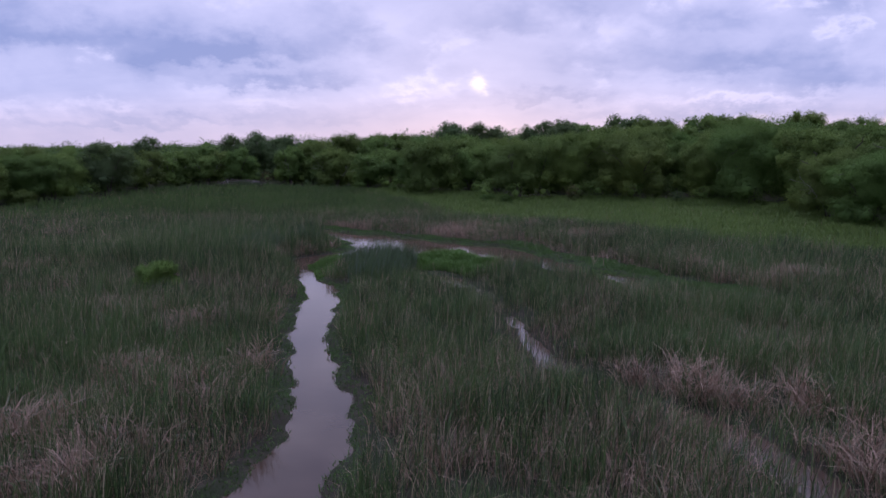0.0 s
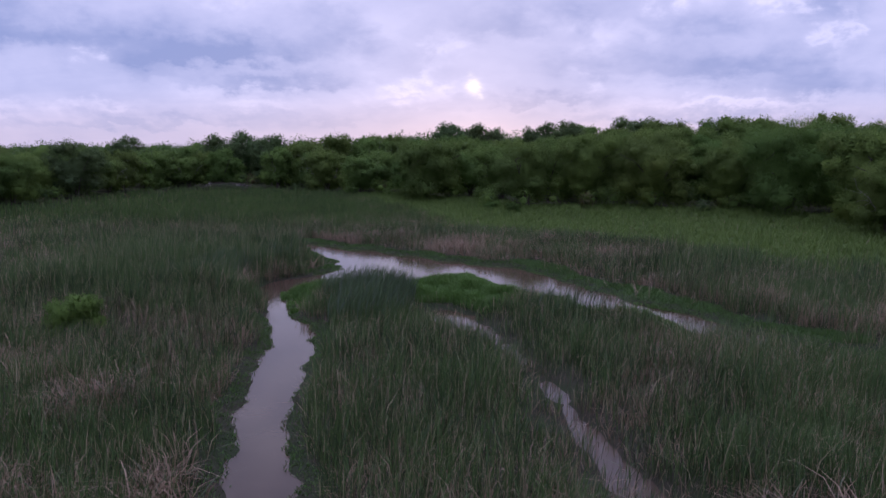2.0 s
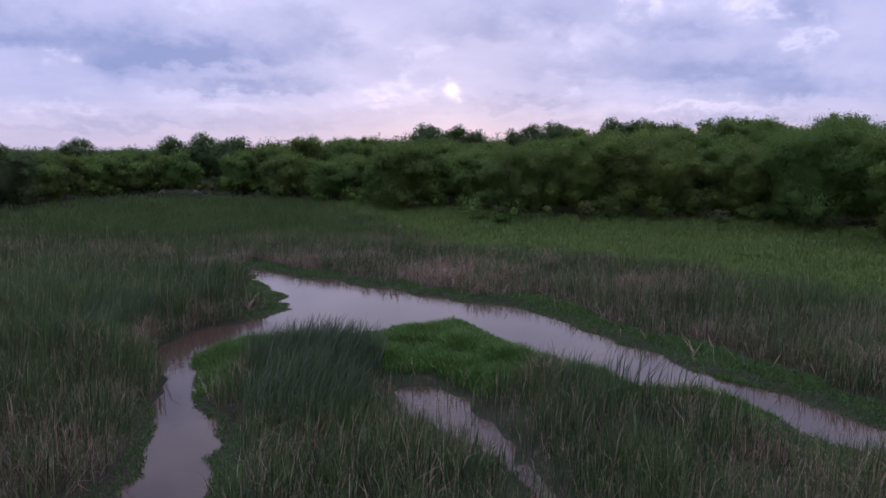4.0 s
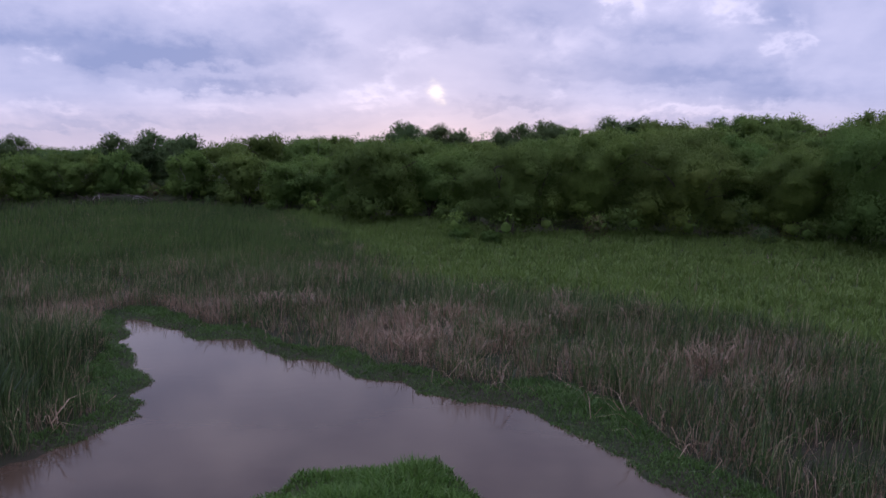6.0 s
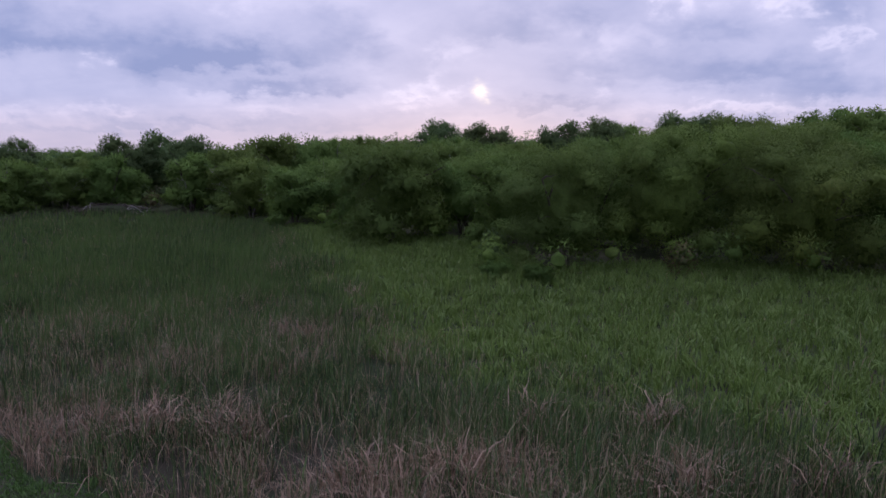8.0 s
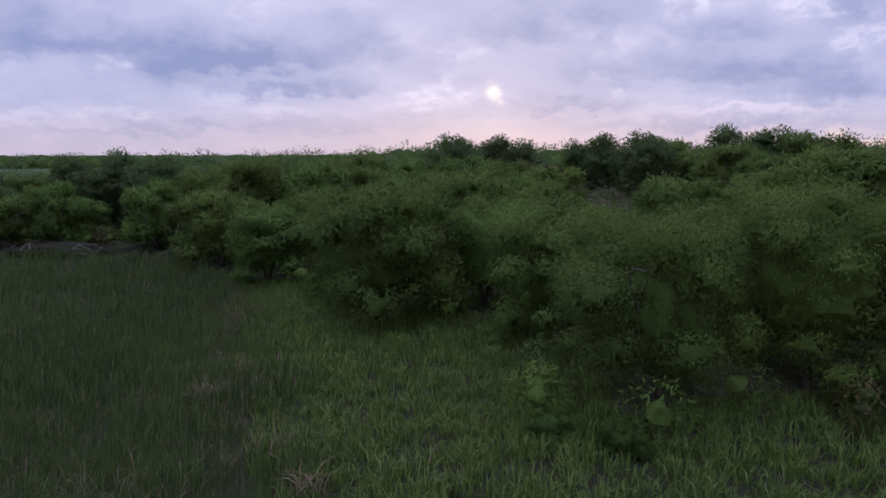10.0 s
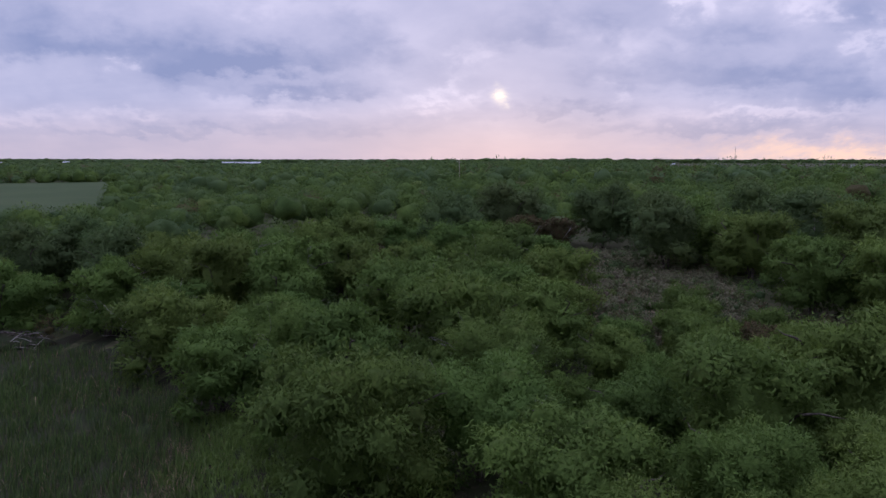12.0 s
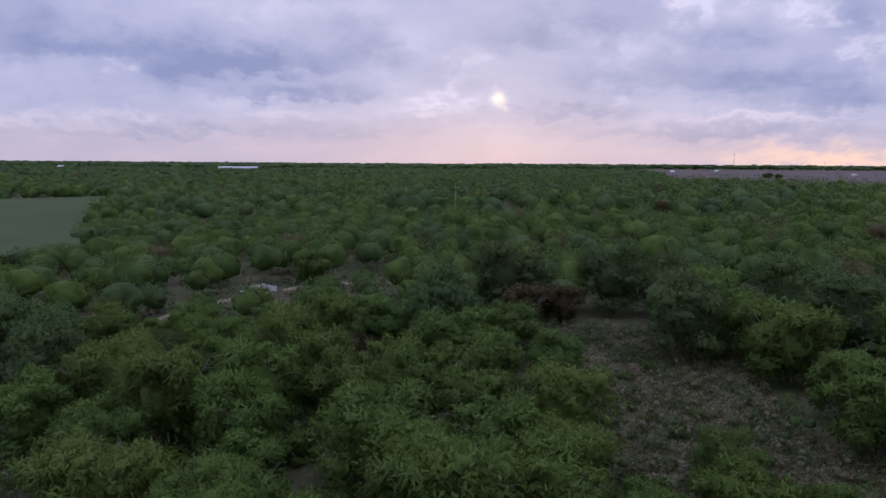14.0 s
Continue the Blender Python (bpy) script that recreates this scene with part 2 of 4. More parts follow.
def water_material():
    m, t, shader, coords = surface("murky_water", 0.04, 0.5)
    a = grain(t, coords, 0.25, 3.0)
    t.links.new(blend(t, ramp(t, a, 0.35, 0.65), (0.058, 0.038, 0.026), (0.078, 0.052, 0.036)), shader.inputs["Base Color"])
    shader.inputs["IOR"].default_value = 1.33
    wave = node(t, "ShaderNodeMapping")
    wave.inputs["Scale"].default_value = (1.0, 1.6, 1.0)
    t.links.new(coords, wave.inputs[0])
    relief(t, shader, sums(t, "ADD", grain(t, wave.outputs[0], 1.6, 3.0), sums(t, "MULTIPLY", grain(t, wave.outputs[0], 7.0, 2.0), 0.25)), 0.010, 0.28)
    return m


WATER = water_material()


def plain_material(name, colour, rough=0.6, metal=0.0):
    m, t, shader, coords = surface(name, rough, 0.4)
    a = grain(t, coords, 1.3, 5.0)
    t.links.new(blend(t, ramp(t, a, 0.3, 0.7), tuple(c * 0.82 for c in colour), colour), shader.inputs["Base Color"])
    shader.inputs["Metallic"].default_value = metal
    return m


WHITE_PAINT = plain_material("weathered_white_paint", (0.5, 0.5, 0.5))
SHEET_ROOF = plain_material("sheet_metal_roof", (0.52, 0.54, 0.58), 0.45, 0.4)
DARK_GLASS = plain_material("dark_window_glass", (0.03, 0.035, 0.04), 0.15)
STEEL = plain_material("galvanised_steel", (0.33, 0.33, 0.35), 0.5, 0.7)
STONE = plain_material("pale_rubble_stone", (0.27, 0.255, 0.235), 0.9)

# ---- the plan, in metres ----
POND = [(-4.2, -8), (-3.8, 8), (-3.4, 16.4), (-2.9, 19.3), (-3.1, 21), (-4.5, 26.8), (-5.5, 30.5), (-6.3, 34.8), (-6.7, 38.2), (-8.0, 42.5),
        (-8.7, 45.5), (-9.9, 47.4), (-10.5, 49.4), (-10.2, 51.2), (-9.4, 52.6), (-8.1, 53.6), (-7.3, 55), (-6.6, 56.4), (-7.9, 58.2),
        (-7.6, 59.6), (-8.9, 60.8), (-9.6, 62.8), (-11, 65.3), (-11.6, 67.3), (-12.8, 69.4)]
POND += [(-11.4, 68.9), (-9.4, 67), (-7.6, 65.2), (-5.9, 65.5), (-4.5, 63), (-2.9, 62.1), (-2, 62), (-0.8, 60), (0.8, 59.6), (1.3, 58.4),
         (3.4, 57.3), (4.7, 57), (5.7, 55.2), (7, 52.1), (8, 49.8), (9.3, 48.1), (9.6, 46), (11.8, 43.6), (13.6, 39.5), (16.5, 35.5)]
POND += [(15.5, 35), (12.5, 37.8), (10.6, 40.5), (10.2, 42.2), (8.7, 43.6), (7.3, 44.2), (5.7, 46.5), (3.7, 48.2), (3.5, 49.2), (2.5, 51.6),
         (1.9, 53.3), (0.6, 52.5), (-1.2, 52.5), (-1.4, 51.3), (-2.8, 50.5), (-5.7, 50), (-7.6, 49.6), (-8.6, 48.2), (-7.6, 45.4), (-7.2, 43.7)]
POND += [(-5.2, 40.6), (-4.6, 37.6), (-4.0, 32.3), (-3.7, 29.5), (-2.6, 26), (-2.2, 23.8), (-1.5, 22.8), (-1.3, 20.8), (-1.2, 18.6), (-1.7, 14), (-2.2, -8)]
DITCH = [(-1.5, 44.8), (0.6, 45.0), (2.0, 43.4), (3.0, 40.4), (3.7, 37), (4.2, 35), (4.5, 33.4), (4.9, 31), (5.3, 29), (5.9, 27), (6.3, 25.5), (7.6, 23.6),
         (9.2, 22), (10.4, 20), (11, 17), (12, 10), (9.6, 10), (9.3, 16), (8.2, 20), (6.4, 22.4), (5, 24.3), (4, 26.2), (3.7, 29), (3.6, 31.8),
         (3.2, 34.5), (2.5, 37), (1.4, 39.3), (0.2, 40.9), (-1, 42.2)]
MARSH = [(-75, -30), (-72, 30), (-66, 60), (-58, 88), (-53, 108), (-55, 133), (-47, 138), (-31, 137), (-18, 124), (-6, 110), (2.7, 104.5), (3.2, 90.5),
         (8, 89), (13, 92), (18, 92.5), (24, 89.5), (32, 86), (36, 74), (33, 63), (40, 50), (56, 20), (60, -30)]
MEADOW = [(-15, 121), (-13, 113), (-5, 93), (1.2, 77), (3, 74.5), (5.6, 73.4), (9, 71.6), (11.5, 69.5), (13, 67.3), (16, 63), (21, 56), (30, 47), (48, 40),
          (48, 95), (0, 125)]
CLEARING = [(3, 177), (7, 173), (8.5, 190), (11, 178), (14.5, 177), (22, 175), (30, 166), (27, 158), (26, 151), (25, 144), (27, 139), (33, 139), (33, 131), (25, 133), (20, 139), (15, 136),
            (12.6, 139), (13, 146), (11, 155), (8, 163)]
TRACK = [(-52, 168), (-46.3, 174), (-41.5, 178), (-38, 187), (-33.5, 197), (-23, 208), (-10, 212)]
PASTURE_EDGE = [(-360, 420), (-246, 441), (-205, 483), (-162, 385), (-122, 300), (-92, 250), (-99, 232), (-150, 220), (-340, 226)]
PLOUGH_EDGE = [(500, 2500), (300, 1400), (176, 740), (262, 620), (700, 540), (2300, 2000), (1700, 2700)]


def inside(poly, x, y):
    x, y = np.asarray(x, float), np.asarray(y, float)
    hit = np.zeros(x.shape, bool)
    for (ax, ay), (bx, by) in zip(poly, poly[1:] + poly[:1]):
        if ay != by:
            hit ^= ((ay > y) != (by > y)) & (x < (bx - ax) * (y - ay) / (by - ay) + ax)
    return hit


def gap(line, x, y, closed=True):
    """Distance to a polygon's outline or to a line."""
    x, y = np.asarray(x, float), np.asarray(y, float)
    best = np.full(x.shape, 1e9)
    for (ax, ay), (bx, by) in zip(line, line[1:] + line[:1] if closed else line[1:]):
        dx, dy = bx - ax, by - ay
        s = np.clip(((x - ax) * dx + (y - ay) * dy) / (dx * dx + dy * dy), 0, 1)
        best = np.minimum(best, np.hypot(x - ax - s * dx, y - ay - s * dy))
    return best


def depth_in(poly, x, y):
    """Distance from the outline: positive inside."""
    return np.where(inside(poly, x, y), 1, -1) * gap(poly, x, y)


def near_depth(poly, x, y, reach=12.0):
    """As depth_in, but no further than reach outside the outline's box."""
    x, y = np.atleast_1d(np.asarray(x, float)), np.atleast_1d(np.asarray(y, float))
    px, py = [p[0] for p in poly], [p[1] for p in poly]
    out = np.full(x.shape, -reach)
    close = (x > min(px) - reach) & (x < max(px) + reach) & (y > min(py) - reach) & (y < max(py) + reach)
    out[close] = np.maximum(depth_in(poly, x[close], y[close]), -reach)
    return out


LATTICE = np.random.RandomState(5).rand(8, 128, 128)


def hills(x, y, size, layer=0):
    """Smooth value noise from 0 to 1 with features of that size."""
    x, y = np.asarray(x, float) / size + 1000, np.asarray(y, float) / size + 1000
    i, j = np.floor(x).astype(int), np.floor(y).astype(int)
    f, g = x - i, y - j
    f, g = f * f * (3 - 2 * f), g * g * (3 - 2 * g)
    k = LATTICE[layer]
    a, b = k[i % 128, j % 128], k[(i + 1) % 128, j % 128]
    c, d = k[i % 128, (j + 1) % 128], k[(i + 1) % 128, (j + 1) % 128]
    return (a * (1 - f) + b * f) * (1 - g) + (c * (1 - f) + d * f) * g


def smooth(v, low, high):
    s = np.clip((np.asarray(v, float) - low) / (high - low), 0, 1)
    return s * s * (3 - 2 * s)


def wet(x, y):
    """Distance into the water: positive under it. Small coves break the shore."""
    d = np.maximum(near_depth(POND, x, y), near_depth(DITCH, x, y) - 0.44)
    return d + (hills(x, y, 0.9, 1) - 0.5) * 0.5 + (hills(x, y, 0.35, 2) - 0.5) * 0.2


def height(x, y):
    """The ground."""
    x, y = np.asarray(x, float), np.asarray(y, float)
    w = np.clip(wet(x, y), -6, 3)
    z = np.where(w > 0, -0.25 * np.minimum(w, 1.5), 0.16 * smooth(-w, 0, 0.8) + 0.05 * hills(x, y, 2.0, 3))
    out = -depth_in(MARSH, x, y)
    z = z + 0.9 * smooth(out, -8, 8) + (1.0 + 2.1 * smooth(x, -70, -34)) * smooth(out, 4, 55) + 0.35 * (hills(x, y, 9, 4) - 0.5) * smooth(out, 0, 10)
    return z


def one_height(x, y):
    return float(height(x, y).ravel()[0])


def mesh_of(name, verts, tris, slots=None, materials=(), normals=None):
    """A mesh of triangles out of arrays."""
    mesh = bpy.data.meshes.new(name)
    verts, tris = np.ascontiguousarray(verts, np.float32), np.ascontiguousarray(tris, np.int32)
    mesh.vertices.add(len(verts))
    mesh.vertices.foreach_set("co", verts.ravel())
    mesh.loops.add(len(tris) * 3)
    mesh.loops.foreach_set("vertex_index", tris.ravel())
    mesh.polygons.add(len(tris))
    mesh.polygons.foreach_set("loop_start", np.arange(0, len(tris) * 3, 3, dtype=np.int32))
    for m in materials:
        mesh.materials.append(m)
    if slots is not None:
        mesh.polygons.foreach_set("material_index", np.ascontiguousarray(slots, np.int32))
    mesh.update(calc_edges=True)
    if normals is not None:
        mesh.polygons.foreach_set("use_smooth", np.ones(len(tris), bool))
        mesh.normals_split_custom_set_from_vertices(np.ascontiguousarray(normals, np.float32))
    return mesh


def part(name, bm, material, parent, label=""):
    """Links a bmesh as one mesh object under a thing or a part."""
    mesh = bpy.data.meshes.new(name)
    bm.to_mesh(mesh)
    bm.free()
    mesh.materials.append(material)
    ob = new(name, mesh)
    ob.parent = parent
    return tagged(ob, label)


# ---- ground, water, fields ----


def lines_out(low, high, step, reach, growth=1.16):
    inner = list(np.arange(low, high + step / 2, step))
    left, right, s = [], [], step
    while (right[-1] if right else high) < reach:
        s = min(s * growth, 260)
        right.append((right[-1] if right else high) + s)
        left.append((left[-1] if left else low) - s)
    return np.array(left[::-1] + inner + right)


def make_ground():
    xs, ys = lines_out(-14, 18, 0.3, 5200), lines_out(10, 72, 0.3, 5600)
    gx, gy = np.meshgrid(xs, ys)
    z = height(gx.ravel(), gy.ravel())
    verts = np.column_stack([gx.ravel(), gy.ravel(), z])
    n = len(xs)
    i, j = np.meshgrid(np.arange(n - 1), np.arange(len(ys) - 1))
    a = (j * n + i).ravel()
    tris = np.concatenate([np.column_stack([a, a + 1, a + n + 1]), np.column_stack([a, a + n + 1, a + n])])
    mid = verts[tris].mean(1)
    slots = (depth_in(MARSH, mid[:, 0], mid[:, 1]) < -3).astype(int)
    mesh = mesh_of("ground", verts, tris, slots, (MUD, SOIL))
    mesh.polygons.foreach_set("use_smooth", np.ones(len(tris), bool))
    tagged(new("ground", mesh), "dark marsh mud rising to dry brushland soil", "ground", kind="structure")


def sheet(name, outline, lift, material, label, category):
    """A field that lies over the ground within an outline."""
    bm = bmesh.new()
    face = bm.faces.new([bm.verts.new((x, y, 4.3 + lift)) for x, y in outline])
    bmesh.ops.triangulate(bm, faces=[face])
    mesh = bpy.data.meshes.new(name)
    bm.to_mesh(mesh)
    bm.free()
    mesh.materials.append(material)
    return tagged(new(name, mesh), label, category, kind="structure")


make_ground()
pool = bmesh.new()
bmesh.ops.create_grid(pool, x_segments=8, y_segments=8, size=1)
for vert in pool.verts:
    vert.co = (vert.co.x * 24 + 2, vert.co.y * 42 + 32, 0)
pool_mesh = bpy.data.meshes.new("water")
pool.to_mesh(pool_mesh)
pool.free()
pool_mesh.materials.append(WATER)
tagged(new("water", pool_mesh), "still brown murky pond water reflecting the clouds", "water", kind="structure")
sheet("field_pasture", PASTURE_EDGE, 0.35, PASTURE, "pale green open pasture field beyond the trees", "field")
sheet("field_ploughed", PLOUGH_EDGE, 0.8, PLOUGH, "bare ploughed brown field near the horizon", "field")

# ---- reeds, grass, herbs ----
rng = np.random.RandomState(11)


def scatter(x0, x1, y0, y1, per_m2):
    n = int((x1 - x0) * (y1 - y0) * per_m2)
    return rng.uniform(x0, x1, n), rng.uniform(y0, y1, n)


def blades(x, y, z, tall, wide, lean, slots, droop=0.25, wind=0.05):
    """Bent tapering blades as vertices, triangles and slots."""
    n = len(x)
    turn = rng.uniform(0, 2 * np.pi, n)
    bend = rng.uniform(0, 2 * np.pi, n)
    dx, dy = np.cos(bend) * lean * tall + wind * tall, np.sin(bend) * lean * tall
    wx, wy = np.cos(turn) * wide / 2, np.sin(turn) * wide / 2
    base = np.column_stack([x, y, z - 0.05])
    mid = base + np.column_stack([dx * 0.45, dy * 0.45, tall * 0.62])
    sag = droop * (dx * dx + dy * dy) / np.maximum(tall, 0.1)
    tip = base + np.column_stack([dx * 1.25, dy * 1.25, np.maximum(tall - sag, 0.25 * tall)])
    side = np.column_stack([wx, wy, np.zeros(n)])
    verts = np.stack([base - side * 0.7, base + side * 0.7, mid + side, mid - side, tip], 1).reshape(-1, 3)
    k = np.arange(n) * 5
    tris = np.stack([np.column_stack([k, k + 1, k + 2]), np.column_stack([k, k + 2, k + 3]), np.column_stack([k + 3, k + 2, k + 4])], 1).reshape(-1, 3)
    return verts, tris, np.repeat(slots, 3)


def stuff(name, pieces, materials, label, category):
    verts, tris, slots, normals, at = [], [], [], [], 0
    for v, t, s, *w in pieces:
        verts.append(v)
        tris.append(t + at)
        slots.append(s)
        normals += w
        at += len(v)
    mesh = mesh_of(name, np.concatenate(verts), np.concatenate(tris), np.concatenate(slots), materials, np.concatenate(normals) if normals else None)
    return tagged(new(name, mesh), label, category, kind="stuff")


# beds of dead reed: centre, half axes, strength
NEAR_BEDS = ((7.8, 23.6, 1.2, 0.9, 1.0), (9.3, 22.4, 1.4, 1.0, 1.0), (11, 21.3, 1.2, 1.2, 0.9), (11.4, 17.6, 1.6, 1.8, 0.8), (5, 15.6, 1.2, 0.8, 0.7),
             (-7.2, 16, 1.6, 1.0, 1.0), (-6.6, 17.6, 1.2, 0.8, 0.8), (-9.2, 19, 1.5, 1.2, 0.7), (-13.4, 33.5, 1.8, 1.6, 0.6), (-9.4, 30, 1.6, 1.4, 0.6),
             (-8.8, 24.5, 1.8, 1.3, 0.6), (-6, 22, 1.3, 1.3, 0.6), (-5.2, 25, 0.9, 1.3, 0.6), (15.9, 44.5, 1.4, 1.4, 1.0), (20, 40.5, 2.4, 1.6, 0.9), (-11.5, 45, 1.2, 1, 0.6))
FAR_BEDS = ((5.2, 63.8, 1.5, 1.2, 1.0), (-6.4, 69.8, 1.6, 1.4, 1.0), (-3.9, 69.5, 1.3, 1.6, 0.9), (1.2, 62.8, 1.6, 0.9, 0.7), (7.6, 65.9, 1.2, 1.0, 0.8),
            (4, 59.4, 1.2, 0.7, 0.9), (7.8, 59.8, 1.2, 0.9, 0.7), (11, 59.6, 1.3, 1.0, 0.7), (12, 56.5, 1.0, 1.2, 0.8), (8.2, 70.6, 1.0, 0.8, 0.7), (-4.5, 80.5, 1.6, 1.5, 0.6),
            (2.4, 67.2, 1.2, 1.0, 0.6), (5, 70, 1.4, 0.9, 0.7), (7.4, 66.4, 1.3, 1.0, 0.8), (11, 66.6, 1.3, 0.9, 0.6), (0.3, 66.5, 1.2, 0.9, 0.6), (-11.1, 49.8, 0.4, 1.2, 1.0), (-9.8, 53.4, 1.0, 0.4, 1.0),
            (-10.8, 48.4, 0.3, 1.0, 1.0), (-10.1, 52.0, 0.3, 0.9, 1.0), (-8.7, 54.8, 0.7, 0.3, 1.0), (-9.5, 96.5, 0.9, 0.8, 1.0), (-5.5, 91.5, 0.8, 1.0, 0.6), (-3.6, 88.0, 0.7, 0.9, 0.6))
DEAD_BEDS = NEAR_BEDS + FAR_BEDS


def west_bank(x, y):
    """The tall green stand west of the pond."""
    return (smooth(-x, 9.0, 11) - smooth(-x, 18, 26)) * (smooth(y, 42, 46) - smooth(y, 60, 68))


def deadness(x, y):
    d = 0.13 + 0.52 * smooth(hills(x, y, 4.5, 5) * 0.5 + hills(x, y, 1.1, 6) * 0.5, 0.38, 0.72)
    shore = near_depth(POND, x, y)
    d = d + 0.32 * (smooth(-shore, 0.3, 1.2) - smooth(-shore, 3.0, 7.0)) * (y > 44) * ((x > -5) | (y > 60)) * (0.4 + hills(x, y, 1.7, 2))
    d = d + 0.20 * smooth(y, 55, 61) * (1 - smooth(y, 82, 94)) * smooth(hills(x, y, 2.4, 4) * 0.6 + hills(x, y, 0.8, 0) * 0.4, 0.36, 0.68)
    d = d * (1 - 0.85 * west_bank(x, y))
    for cx, cy, a, b, much in DEAD_BEDS:
        d = np.maximum(d, (0.62 if cy > 55 else 1.0) * much * np.exp(-((x - cx) / a) ** 2 - ((y - cy) / b) ** 2) * (0.5 + hills(x, y, 0.8, 7)))
    # a dry fringe between the reeds and the meadow
    fringe = depth_in(MEADOW, x, y) + 1.0
    d = np.clip(d * (1 - 0.75 * smooth(y - 0.5 * np.maximum(x, 0), 76, 94)), 0, 0.95)
    return np.maximum(d, 0.55 * np.exp(-(fringe / 2.2) ** 2) * smooth(hills(x, y, 1.4, 3), 0.35, 0.65) * smooth(y, 70, 78))


# the green lobe in the pond
LOBE = [(-9.5, 47), (-7.4, 43), (-6.2, 43.5), (-6.0, 46.8), (-1.6, 47.6), (-1.2, 45.2), (0.6, 45.2), (2.2, 43), (4.5, 45.2), (8, 42.5), (11, 41), (11.5, 44), (2.5, 55), (-9, 51)]


def low_green(x, y):
    """Where only the low green marsh grass grows: the lobe in the pond and the shores."""
    w = near_depth(POND, x, y) + (hills(x, y, 0.9, 1) - 0.5) * 0.5
    lobe = inside(LOBE, x, y)
    north = (w > -0.3 - 1.0 * hills(x, y, 3, 2) - 0.5 * smooth(x, -4, 0)) & (y > 54 + 0 * x) & (x > -9)
    east = (w > -1.1 - 1.4 * hills(x, y, 3, 2)) & (x > 4) & (y > 38)
    west = (w > -0.7 - 1.1 * hills(x, y, 2, 2)) & (x < -6) & (y > 53.8) & (x > -13)
    bank = (w > -0.25 - 0.6 * hills(x, y, 2.5, 4)) & ~((x < -7.2) & (y > 43) & (y < 54.3))
    return lobe | north | east | west | bank


def reed_density(x, y):
    """Share of the thickest stand: thin and broad-bladed far off the line of flight."""
    aside = np.maximum(np.abs(x - 1) - 15, 0) / 16
    thick = 1.0 / (1 + aside ** 1.8) * (1 - 0.25 * smooth(y, 40, 58)) * (1 - 0.52 * smooth(y, 70, 108))
    unseen = np.maximum(smooth(np.abs(x) - 0.64 * np.maximum(y, 0) - 6, -2, 8), smooth(-y, -13, -4))
    return thick * (1 - unseen) + 0.07 * unseen


